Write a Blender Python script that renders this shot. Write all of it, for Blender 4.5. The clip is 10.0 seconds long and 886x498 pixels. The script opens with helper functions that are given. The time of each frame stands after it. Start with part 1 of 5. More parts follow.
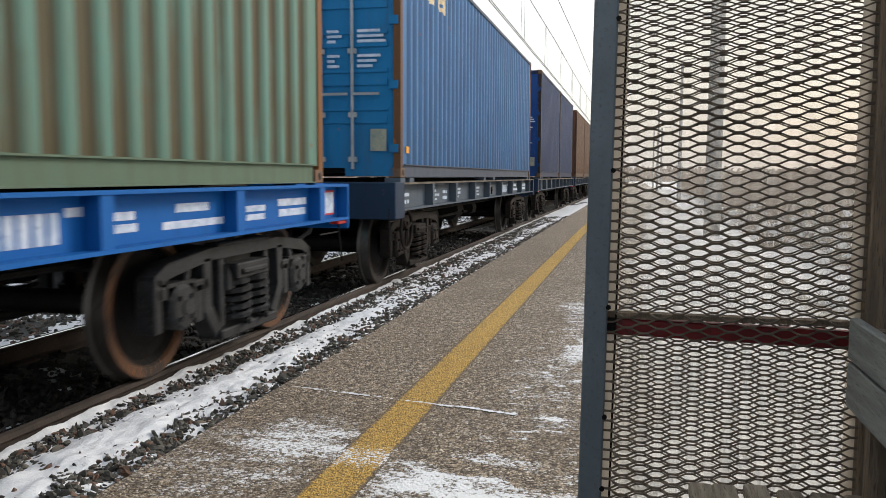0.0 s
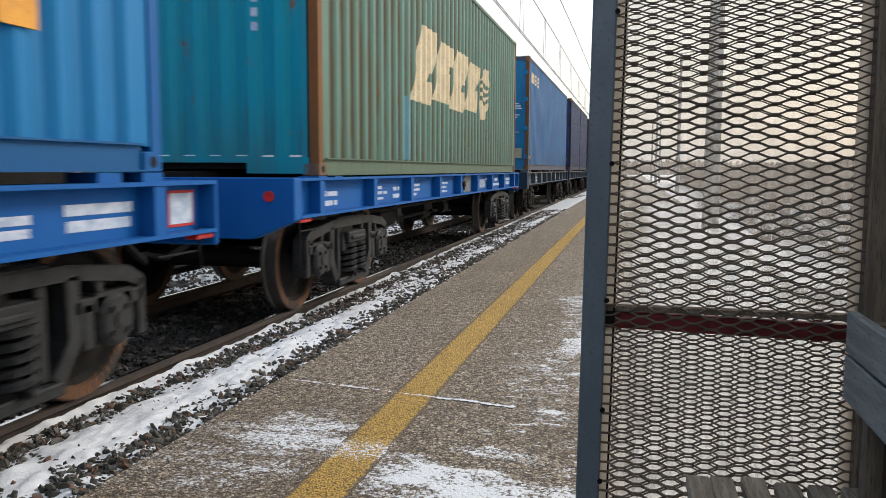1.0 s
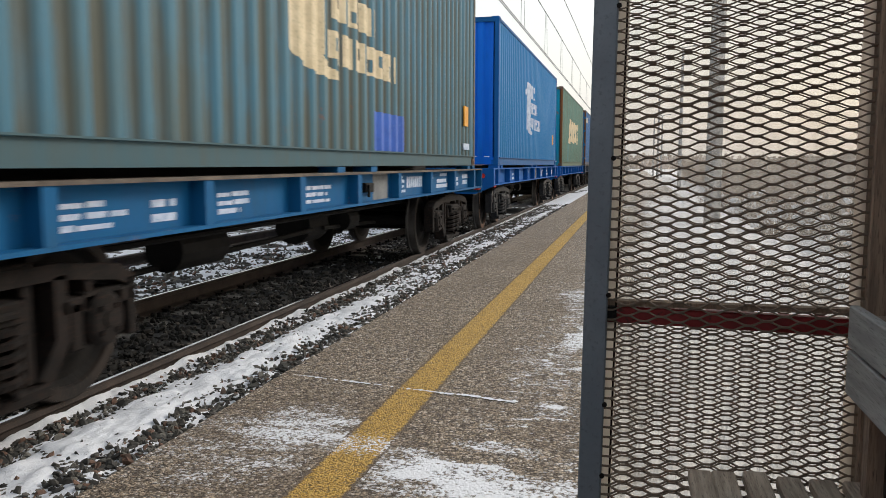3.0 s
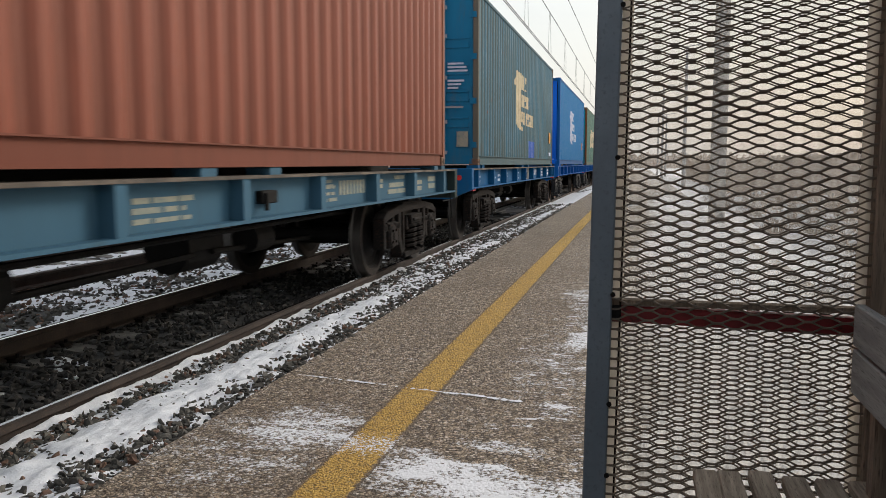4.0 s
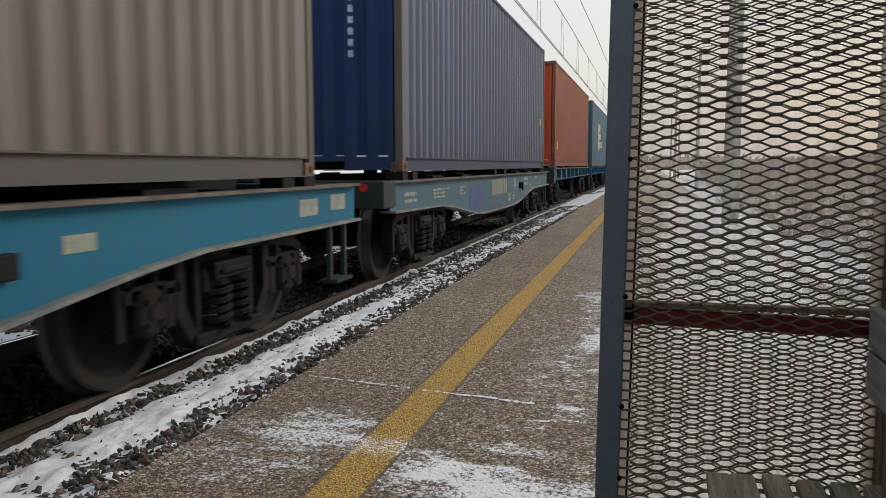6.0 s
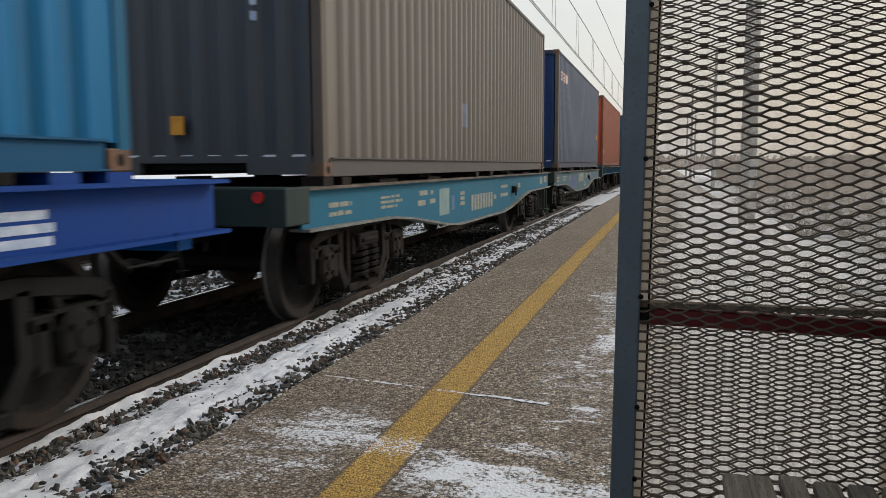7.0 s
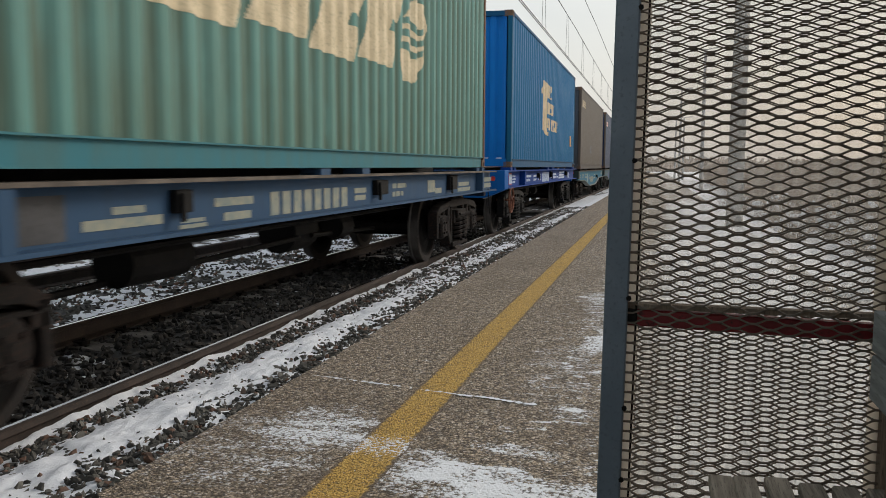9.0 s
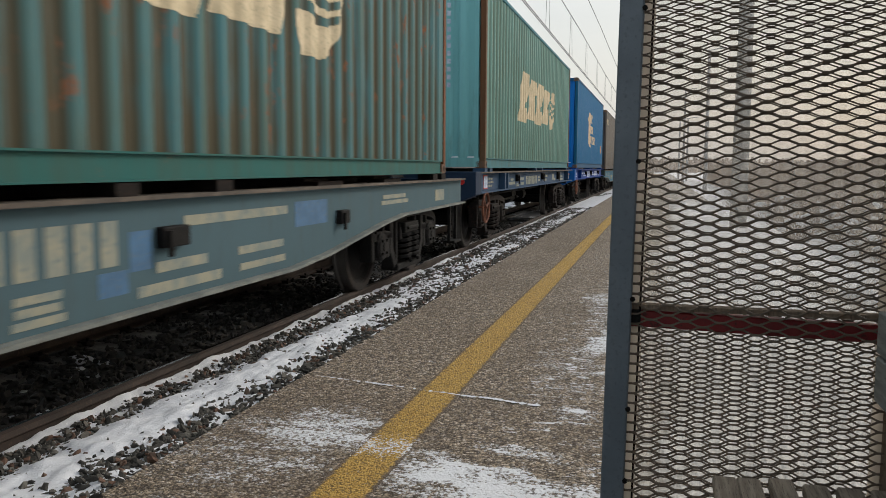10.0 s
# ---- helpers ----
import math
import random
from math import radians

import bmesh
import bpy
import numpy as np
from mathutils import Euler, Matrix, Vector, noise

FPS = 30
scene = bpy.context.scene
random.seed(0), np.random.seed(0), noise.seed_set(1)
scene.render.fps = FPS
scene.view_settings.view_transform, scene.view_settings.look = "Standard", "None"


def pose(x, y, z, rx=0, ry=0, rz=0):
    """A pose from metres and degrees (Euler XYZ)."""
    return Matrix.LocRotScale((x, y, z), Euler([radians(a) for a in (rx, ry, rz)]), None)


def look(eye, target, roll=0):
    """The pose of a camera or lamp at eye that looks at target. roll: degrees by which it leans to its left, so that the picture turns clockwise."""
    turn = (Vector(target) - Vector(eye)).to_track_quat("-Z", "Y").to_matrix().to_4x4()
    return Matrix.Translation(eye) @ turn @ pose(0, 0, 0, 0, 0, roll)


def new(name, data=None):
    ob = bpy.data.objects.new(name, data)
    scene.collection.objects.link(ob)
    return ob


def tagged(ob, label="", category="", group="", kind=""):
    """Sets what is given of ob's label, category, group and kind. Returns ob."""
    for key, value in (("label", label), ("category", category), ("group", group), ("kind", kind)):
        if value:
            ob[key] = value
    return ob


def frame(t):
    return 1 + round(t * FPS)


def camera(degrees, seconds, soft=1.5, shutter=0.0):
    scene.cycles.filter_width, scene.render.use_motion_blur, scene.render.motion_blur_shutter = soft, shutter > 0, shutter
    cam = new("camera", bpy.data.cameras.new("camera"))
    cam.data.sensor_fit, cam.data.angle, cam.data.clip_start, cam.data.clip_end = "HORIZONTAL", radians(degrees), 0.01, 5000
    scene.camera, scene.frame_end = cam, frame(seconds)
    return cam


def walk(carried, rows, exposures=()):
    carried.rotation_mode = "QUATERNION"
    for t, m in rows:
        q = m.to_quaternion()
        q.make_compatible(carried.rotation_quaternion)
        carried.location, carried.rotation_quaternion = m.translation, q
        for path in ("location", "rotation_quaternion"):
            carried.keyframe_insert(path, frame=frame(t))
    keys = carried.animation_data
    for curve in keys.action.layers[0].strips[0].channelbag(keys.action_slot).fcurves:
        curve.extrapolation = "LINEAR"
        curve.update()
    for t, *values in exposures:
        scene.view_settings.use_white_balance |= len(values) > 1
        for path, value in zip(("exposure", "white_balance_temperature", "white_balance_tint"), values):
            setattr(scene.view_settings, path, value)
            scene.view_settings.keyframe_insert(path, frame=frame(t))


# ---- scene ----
# World: y runs along the track, away from the camera; z = 0 is the rail head and the platform's top.
EYE = (0.0, 0.0, 1.333)
cam = camera(57.06, 10.0, soft=0.9, shutter=0.15)
TURN = [  # seconds, yaw, pitch, roll
    (0.0, 13.23, -5.14, 0.22), (0.5, 13.17, -5.42, 0.22), (1.0, 13.12, -5.62, 0.25), (1.5, 13.12, -5.74, 0.25),
    (2.0, 13.12, -5.86, 0.23), (2.5, 13.13, -5.93, 0.19), (4.0, 13.53, -5.98, -0.05), (4.5, 13.64, -5.96, -0.02),
    (5.0, 13.90, -5.87, -0.08), (6.5, 14.89, -5.87, -0.14), (7.0, 15.42, -5.86, -0.19), (7.5, 15.12, -5.86, -0.15),
    (8.0, 13.89, -5.85, 0.04), (8.5, 14.33, -5.85, 0.23), (9.0, 14.63, -5.84, 0.28), (9.5, 14.88, -5.80, 0.33),
    (10.0, 14.88, -5.79, 0.29)]
walk(cam, [(t, pose(*EYE, 90 + p, 0, y) @ pose(0, 0, 0, 0, 0, r)) for t, y, p, r in TURN],
     exposures=[(0, 0.30), (1, 0.26), (2.5, 0.20), (4.0, 0.05), (5.0, -0.08), (6.5, -0.20), (8.0, -0.20), (10.0, -0.18)])

# ---- light: an overcast winter sky, a little warm low over the horizon ----
TRACK_X = -3.94          # the track's axis
SPEED = 12.14            # the train's metres a second
PITCH = 14.676           # from one wagon's middle to the next
FIRST = 9.36             # the tail end of the foremost near container at the start


def srgb(r, g, b):
    return tuple(((c / 255 + 0.055) / 1.055) ** 2.4 if c > 10 else c / 255 / 12.92 for c in (r, g, b)) + (1.0,)


class Nodes:
    """Short hand for node trees."""
    def __init__(self, tree):
        self.t = tree
        tree.nodes.clear()

    def add(self, kind, ins=None):
        n = self.t.nodes.new(kind)
        self.feed(n, ins)
        return n

    def feed(self, n, ins):
        for k, v in (ins or {}).items():
            if isinstance(v, bpy.types.NodeSocket):
                self.t.links.new(v, n.inputs[k])
            else:
                n.inputs[k].default_value = v

    def math(self, op, a, b=0.0, c=0.0, clamp=False):
        n = self.add("ShaderNodeMath", {0: a, 1: b, 2: c})
        n.operation, n.use_clamp = op, clamp
        return n.outputs[0]

    def mix(self, f, a, b, blend="MIX"):
        n = self.t.nodes.new("ShaderNodeMix")
        n.data_type, n.blend_type = "RGBA", blend
        self.feed(n, {0: f, 6: a, 7: b})
        return n.outputs[2]

    def ramp(self, f, lo, hi):
        n = self.add("ShaderNodeMapRange", {0: f, 1: lo, 2: hi})
        n.interpolation_type = "SMOOTHSTEP"
        return n.outputs[0]

    def noise(self, vec, scale, detail=4.0, rough=0.55, distort=0.0):
        n = self.add("ShaderNodeTexNoise", {"Vector": vec, "Scale": scale, "Detail": detail, "Roughness": rough, "Distortion": distort})
        return n.outputs[0]

    def scaled(self, vec, s, shift=(0, 0, 0)):
        return self.add("ShaderNodeMapping", {"Vector": vec, "Scale": s, "Location": shift}).outputs[0]

    def coords(self, which="Object"):
        return self.add("ShaderNodeTexCoord").outputs[which]


world = bpy.data.worlds.new("overcast_sky")
scene.world = world
world.use_nodes = True
w = Nodes(world.node_tree)
sky = w.add("ShaderNodeTexSky")
sky.sky_type, sky.sun_disc, sky.sun_elevation, sky.sun_rotation = "NISHITA", False, radians(28), radians(48)
sky.dust_density, sky.air_density = 4.0, 1.6
gen = w.coords("Generated")
sep = w.add("ShaderNodeSeparateXYZ", {0: gen})
low = w.math("MULTIPLY", w.ramp(sep.outputs[2], 0.14, 0.0), w.ramp(sep.outputs[0], -0.05, 0.25))
cloud = w.noise(w.scaled(gen, (1, 1, 3)), 2.2, 5, 0.6)
grey = w.mix(w.ramp(cloud, 0.35, 0.7), (0.825, 0.848, 0.88, 1), (0.935, 0.945, 0.95, 1))
veil = w.mix(w.math("MULTIPLY", low, 0.6), grey, (0.98, 0.84, 0.68, 1))
bg1 = w.add("ShaderNodeBackground", {0: sky.outputs[0], 1: 0.05})
bg2 = w.add("ShaderNodeBackground", {0: veil, 1: 0.76})
both = w.add("ShaderNodeAddShader", {0: bg1.outputs[0], 1: bg2.outputs[0]})
w.add("ShaderNodeOutputWorld", {0: both.outputs[0]})

sun = new("sun", bpy.data.lights.new("sun", "SUN"))
sun.data.energy, sun.data.angle, sun.data.color = 1.6, radians(16), (1.0, 0.96, 0.90)
sun.matrix_world = look((0, 0, 0), (-0.60, -0.62, -0.50))


# ---- materials ----
def material(name):
    m = bpy.data.materials.new(name)
    m.use_nodes = True
    return m, Nodes(m.node_tree)


def finish(n, color, rough=0.7, metal=0.0, height=None, strength=0.3, dist=0.01, spec=0.5):
    ins = {"Base Color": color, "Roughness": rough, "Metallic": metal, "Specular IOR Level": spec}
    if height is not None:
        ins["Normal"] = n.add("ShaderNodeBump", {"Height": height, "Strength": strength, "Distance": dist}).outputs[0]
    b = n.add("ShaderNodeBsdfPrincipled", ins)
    n.add("ShaderNodeOutputMaterial", {0: b.outputs[0]})


def grained(name, a, b, c=None, scale=6.0, fine=60.0, rough=0.75, metal=0.0, strength=0.3, dist=0.004, stretch=(1, 1, 1), spec=0.4):
    """Two colours by a large noise, a third in fine specks, with relief."""
    m, n = material(name)
    v = n.scaled(n.coords(), stretch)
    big, small = n.noise(v, scale, 5, 0.6), n.noise(v, fine, 4, 0.65)
    col = n.mix(n.ramp(big, 0.35, 0.65), a, b)
    col = n.mix(n.ramp(small, 0.52, 0.72), col, c or a)
    r = n.math("MULTIPLY_ADD", big, 0.2, rough - 0.1)
    finish(n, col, r, metal, n.math("MULTIPLY_ADD", big, 0.4, small), strength, dist, spec)
    return m


def paint(name, base, faded, dirt, rust=0.3, recess=0.5, fade=0.5, seed=0.0, rough=0.5, streak=1.0):
    """Weathered steel paint: fading, streaks that run down, dirt and painted shade in the recesses of the corrugation,
    rust.
    """
    m, n = material(name)
    o = n.scaled(n.coords(), (1, 1, 1), (seed, seed * 1.7, seed * 0.6))
    xyz = n.add("ShaderNodeSeparateXYZ", {0: n.coords()})
    down = n.noise(n.scaled(o, (3, 3, 0.18)), 2.6, 5, 0.62)
    patch = n.noise(o, 0.9, 4, 0.6)
    fine = n.noise(o, 28, 5, 0.7)
    f = n.math("MULTIPLY", n.ramp(n.math("ADD", n.math("MULTIPLY", down, 0.6), n.math("MULTIPLY", patch, 0.4)), 0.36, 0.62), fade * 1.3, clamp=True)
    col = n.mix(f, base, faded)
    # hollows of the ribs: dirt, deepened to paint in their shade as well
    deep = n.ramp(n.math("ABSOLUTE", xyz.outputs[0]), 1.202, 1.177)
    deep = n.math("MULTIPLY", deep, n.math("MULTIPLY", n.ramp(n.math("ADD", down, n.math("MULTIPLY", patch, 0.5)), 0.45, 0.80), recess), clamp=True)
    col = n.mix(deep, col, dirt)
    grime = n.math("MULTIPLY", n.ramp(n.noise(n.scaled(o, (1.5, 1.5, 0.35)), 4, 6, 0.7), 0.5, 0.75), 0.35 * streak)
    col = n.mix(grime, col, dirt)
    low = n.math("MULTIPLY", n.ramp(xyz.outputs[2], 0.9, 0.1), n.ramp(down, 0.35, 0.75))
    col = n.mix(n.math("MULTIPLY", low, 0.4 * streak), col, dirt)
    rm = n.noise(n.scaled(o, (1, 1, 0.5)), 5.5, 8, 0.72)
    rm = n.math("MULTIPLY", n.ramp(rm, 0.70 - 0.16 * rust, 0.76 - 0.10 * rust), min(1.0, 0.5 + rust))
    rustcol = n.mix(fine, srgb(110, 62, 36), srgb(150, 98, 66))
    col = n.mix(rm, col, rustcol)
    r = n.math("ADD", rough, n.math("ADD", n.math("MULTIPLY", rm, 0.3), n.math("MULTIPLY", f, 0.15)), clamp=True)
    finish(n, col, r, 0.0, n.math("ADD", fine, n.math("MULTIPLY", patch, 1.5)), 0.18, 0.006, 0.16)
    return m


SNOW = grained("snow", (0.70, 0.72, 0.755, 1), (0.60, 0.62, 0.66, 1), (0.77, 0.785, 0.81, 1), 7, 90, 0.65, strength=0.5, dist=0.01)


def stones(name, a, b, c):
    """Crushed stone, each piece with its own shade."""
    m, n = material(name)
    v = n.coords()
    own = n.add("ShaderNodeNewGeometry").outputs["Random Per Island"]
    fine = n.noise(v, 70, 4, 0.7)
    col = n.mix(own, a, b)
    col = n.mix(n.ramp(own, 0.86, 0.90), col, c)
    col = n.mix(n.math("MULTIPLY", fine, 0.5), col, a)
    finish(n, col, 0.85, 0, fine, 0.6, 0.004)
    return m


STONE = stones("ballast_stone", srgb(34, 33, 30), srgb(112, 108, 100), srgb(112, 84, 68))
STONE_DARK = stones("dark_ballast_stone", srgb(17, 16, 15), srgb(54, 51, 48), srgb(92, 86, 80))
RAIL_SIDE = grained("rusty_rail", srgb(62, 52, 47), srgb(48, 41, 37), srgb(78, 62, 52), 4, 60, 0.75, 0.2)
RAIL_TOP = grained("polished_rail", (0.55, 0.55, 0.56, 1), (0.45, 0.45, 0.46, 1), None, 3, 40, 0.14, 1.0, 0.01)
CONCRETE = grained("sleeper_concrete", srgb(120, 116, 110), srgb(92, 88, 84), srgb(70, 66, 62), 5, 50, 0.85)
BLACK_IRON = grained("grimy_cast_iron", srgb(19, 18, 18), srgb(12, 12, 12), srgb(30, 27, 25), 5, 45, 0.75, 0.1, 0.5, spec=0.2)
GREY_IRON = grained("dusty_cast_iron", srgb(38, 40, 43), srgb(22, 23, 25), srgb(54, 55, 58), 5, 45, 0.65, 0.1, 0.5, spec=0.3)
RUST_IRON = grained("rusty_cast_iron", srgb(29, 24, 22), srgb(16, 15, 14), srgb(56, 38, 30), 5, 45, 0.85, 0.1, 0.6, spec=0.2)
WHEEL_STEEL = grained("wheel_steel", srgb(24, 22, 21), srgb(15, 14, 14), srgb(36, 29, 25), 6, 50, 0.7, 0.2, 0.3, spec=0.2)
DARK_WHEEL = grained("sooty_wheel", srgb(20, 18, 17), srgb(13, 12, 12), srgb(30, 25, 22), 6, 50, 0.75, 0.1, 0.3, spec=0.2)
DARK_RIM = grained("sooty_wheel_rim", srgb(42, 35, 31), srgb(27, 24, 23), srgb(52, 41, 34), 3, 40, 0.65, 0.2, 0.3, spec=0.3)
WHEEL_RIM = grained("rusty_wheel_rim", srgb(92, 64, 44), srgb(46, 40, 37), srgb(126, 80, 48), 3, 40, 0.6, 0.3, 0.3)
WHEEL_TREAD = grained("worn_wheel_tread", srgb(84, 81, 78), srgb(60, 57, 55), srgb(48, 42, 38), 4, 40, 0.45, 0.6, 0.2)
WAGON_CREAM = grained("worn_cream_stencil", srgb(146, 144, 126), srgb(122, 130, 124), srgb(98, 114, 118), 8, 26, 0.75, strength=0.1)
WHITE_MARK = grained("faded_white_stencil", srgb(190, 200, 214), srgb(156, 172, 194), srgb(120, 142, 174), 9, 34, 0.7, strength=0.1)
CREAM_MARK = grained("faded_cream_stencil", srgb(206, 190, 158), srgb(188, 172, 140), srgb(150, 144, 120), 5, 40, 0.7, strength=0.1)
CASTING = grained("rusty_casting", srgb(108, 82, 64), srgb(84, 70, 60), srgb(120, 80, 54), 7, 40, 0.85, strength=0.4)
YELLOW_PLATE = grained("yellow_plate", srgb(216, 150, 30), srgb(196, 132, 26), srgb(170, 116, 26), 8, 60, 0.5, strength=0.1)
RED_PAINT = grained("red_paint", srgb(190, 40, 36), srgb(160, 34, 32), None, 8, 60, 0.5, strength=0.1)
GREY_PATCH = grained("grey_primer_patch", srgb(120, 122, 122), srgb(104, 106, 108), srgb(90, 90, 88), 5, 40, 0.8)
POST_PAINT = grained("blue_grey_post_paint", srgb(104, 116, 126), srgb(94, 106, 116), srgb(84, 94, 102), 6, 70, 0.45, strength=0.12)
MESH_STEEL = grained("brown_mesh_steel", srgb(112, 102, 92), srgb(92, 82, 73), srgb(118, 96, 76), 9, 90, 0.65, 0.1)
RED_RAIL = grained("dark_red_rail_paint", srgb(132, 36, 40), srgb(108, 28, 32), srgb(74, 34, 32), 5, 50, 0.5)
GREY_WOOD = grained("weathered_bench_wood", srgb(156, 146, 132), srgb(128, 119, 107), srgb(92, 85, 76), 7, 30, 0.85, strength=0.5, stretch=(9, 0.7, 9))
GREY_PLANK = grained("grey_painted_plank", srgb(150, 153, 152), srgb(130, 133, 133), srgb(104, 106, 106), 6, 30, 0.8, strength=0.4, stretch=(9, 0.7, 9))
BROWN_WALL = grained("brown_weathered_boards", srgb(134, 118, 102), srgb(108, 96, 84), srgb(80, 71, 63), 6, 26, 0.85, strength=0.6, stretch=(9, 9, 0.8))
MAST_CONCRETE = grained("mast_concrete", srgb(150, 150, 150), srgb(130, 130, 132), srgb(110, 108, 106), 3, 40, 0.9)
LAMP_GREY = grained("lamp_post_grey", srgb(150, 152, 156), srgb(132, 134, 138), None, 3, 40, 0.6)
WIRE = grained("copper_wire", srgb(70, 66, 64), srgb(58, 56, 54), None, 3, 40, 0.6, 0.4)
# brown paled in the colour itself to give the haze of distance
FAR_WOOD = grained("haze_tinted_woods", srgb(176, 158, 146), srgb(160, 146, 136), None, 0.02, 0.2, 0.9)
HEDGE = grained("brown_twigs", srgb(140, 116, 98), srgb(112, 94, 82), srgb(150, 126, 106), 3, 20, 0.9)
FENCE_BROWN = grained("brown_fence_boards", srgb(154, 128, 104), srgb(130, 108, 90), srgb(112, 94, 80), 2.0, 20, 0.85, stretch=(3, 3, 0.5))


def milky(name, tint):
    """Pale plastic that lets some light through."""
    m, n = material(name)
    v = n.coords()
    col = n.mix(n.ramp(n.noise(n.scaled(v, (1, 1, 0.3)), 14, 5, 0.65), 0.4, 0.7), tint, tuple(c * 0.82 for c in tint[:3]) + (1.0,))
    a = n.add("ShaderNodeBsdfTranslucent", {"Color": col})
    b = n.add("ShaderNodeBsdfDiffuse", {"Color": col})
    mixed = n.add("ShaderNodeMixShader", {0: 0.4, 1: a.outputs[0], 2: b.outputs[0]})
    n.add("ShaderNodeOutputMaterial", {0: mixed.outputs[0]})
    return m


EDGE_PLASTIC = milky("pale_plastic_edging", (0.88, 0.83, 0.77, 1))


# ---- mesh helpers ----
def part(name, bm, mat, parent=None, label="", smooth=False):
    me = bpy.data.meshes.new(name)
    bm.normal_update()
    bm.to_mesh(me)
    bm.free()
    return share(name, me, mat, parent, label, smooth)


def share(name, me, mat=None, parent=None, label="", smooth=False):
    """An object of its own on a mesh that others may use too."""
    ob = new(name, me)
    for m in (mat if isinstance(mat, (list, tuple)) else [mat]):
        if m and len(me.materials) < 4 and m.name not in me.materials:
            me.materials.append(m)
    if smooth:
        for p in me.polygons:
            p.use_smooth = True
    if parent:
        ob.parent = parent
    if label:
        ob["label"] = label
    return ob


def box(bm, x0, x1, y0, y1, z0, z1, mi=0):
    v = [bm.verts.new(p) for p in ((x0, y0, z0), (x1, y0, z0), (x1, y1, z0), (x0, y1, z0), (x0, y0, z1), (x1, y0, z1), (x1, y1, z1), (x0, y1, z1))]
    for f in ((0, 3, 2, 1), (4, 5, 6, 7), (0, 1, 5, 4), (1, 2, 6, 5), (2, 3, 7, 6), (3, 0, 4, 7)):
        bm.faces.new([v[i] for i in f]).material_index = mi


def one_box(*a, bevel=0.0):
    bm = bmesh.new()
    box(bm, *a)
    if bevel:
        bmesh.ops.bevel(bm, geom=bm.edges[:], offset=bevel, segments=1, affect="EDGES")
    return bm


def prism_x(bm, pts, x0, x1):
    """A y-z polygon (counter-clockwise seen from +x) carried from x0 to x1."""
    a = [bm.verts.new((x0, y, z)) for y, z in pts]
    b = [bm.verts.new((x1, y, z)) for y, z in pts]
    k = len(pts)
    bm.faces.new(b)
    bm.faces.new(a[::-1])
    for i in range(k):
        bm.faces.new((a[i], a[(i + 1) % k], b[(i + 1) % k], b[i]))


def prism_y(bm, pts, y0, y1):
    """An x-z polygon carried from y0 to y1."""
    a = [bm.verts.new((x, y0, z)) for x, z in pts]
    b = [bm.verts.new((x, y1, z)) for x, z in pts]
    k = len(pts)
    bm.faces.new(a)
    bm.faces.new(b[::-1])
    for i in range(k):
        bm.faces.new((a[i], b[i], b[(i + 1) % k], a[(i + 1) % k]))


def strap(bm, pts, w, x0, x1):
    """A bent bar of width w along y-z points, from x0 to x1 deep."""
    pts = [Vector(p) for p in pts]
    up, lo = [], []
    for i, p in enumerate(pts):
        d = (pts[min(i + 1, len(pts) - 1)] - pts[max(i - 1, 0)]).normalized()
        nrm = Vector((-d.y, d.x)) * w / 2
        up.append(p + nrm)
        lo.append(p - nrm)
    prism_x(bm, [tuple(p) for p in lo + up[::-1]], x0, x1)


def tube(bm, pts, r, sides=6):
    """A round bar along points."""
    pts = [Vector(p) for p in pts]
    rings = []
    for i, p in enumerate(pts):
        d = (pts[min(i + 1, len(pts) - 1)] - pts[max(i - 1, 0)]).normalized()
        a = d.orthogonal().normalized() if abs(d.z) < 0.9 else Vector((1, 0, 0))
        a = (a - d * a.dot(d)).normalized()
        if rings:
            a = (last - d * last.dot(d)).normalized()
        last = a
        b = d.cross(a)
        rr = r[i] if isinstance(r, (list, tuple)) else r
        rings.append([bm.verts.new(p + rr * (a * math.cos(t) + b * math.sin(t))) for t in (2 * math.pi * j / sides for j in range(sides))])
    for q, s in zip(rings, rings[1:]):
        for j in range(sides):
            bm.faces.new((q[j], q[(j + 1) % sides], s[(j + 1) % sides], s[j]))
    bm.faces.new(rings[0][::-1])
    bm.faces.new(rings[-1])


def lathe_x(bm, prof, seg=36, cy=0.0, cz=0.0):
    """A closed profile of (x, radius) turned about the x axis."""
    rings = []
    for x, r in prof:
        rings.append([bm.verts.new((x, cy + r * math.sin(a), cz + r * math.cos(a))) for a in (2 * math.pi * j / seg for j in range(seg))])
    k = len(rings)
    for i in range(k - 1):
        q, s = rings[i], rings[i + 1]
        for j in range(seg):
            bm.faces.new((q[j], q[(j + 1) % seg], s[(j + 1) % seg], s[j]))
    bm.faces.new(rings[0])
    bm.faces.new(rings[-1][::-1])


def empty(name, label, category, group="", kind=""):
    ob = new(name)
    ob.empty_display_size = 0.2
    return tagged(ob, label, category, group, kind)


# ---- ground, track and platform ----
def heightfield(name, x0, x1, nx, y0, y1, ny, fz, mat):
    xs, ys = np.linspace(x0, x1, nx), np.linspace(y0, y1, ny)
    verts = [(x, y, fz(x, y)) for y in ys for x in xs]
    faces = [(j * nx + i, j * nx + i + 1, (j + 1) * nx + i + 1, (j + 1) * nx + i) for j in range(ny - 1) for i in range(nx - 1)]
    me = bpy.data.meshes.new(name)
    me.from_pydata(verts, [], faces)
    return share(name, me, mat, smooth=True)


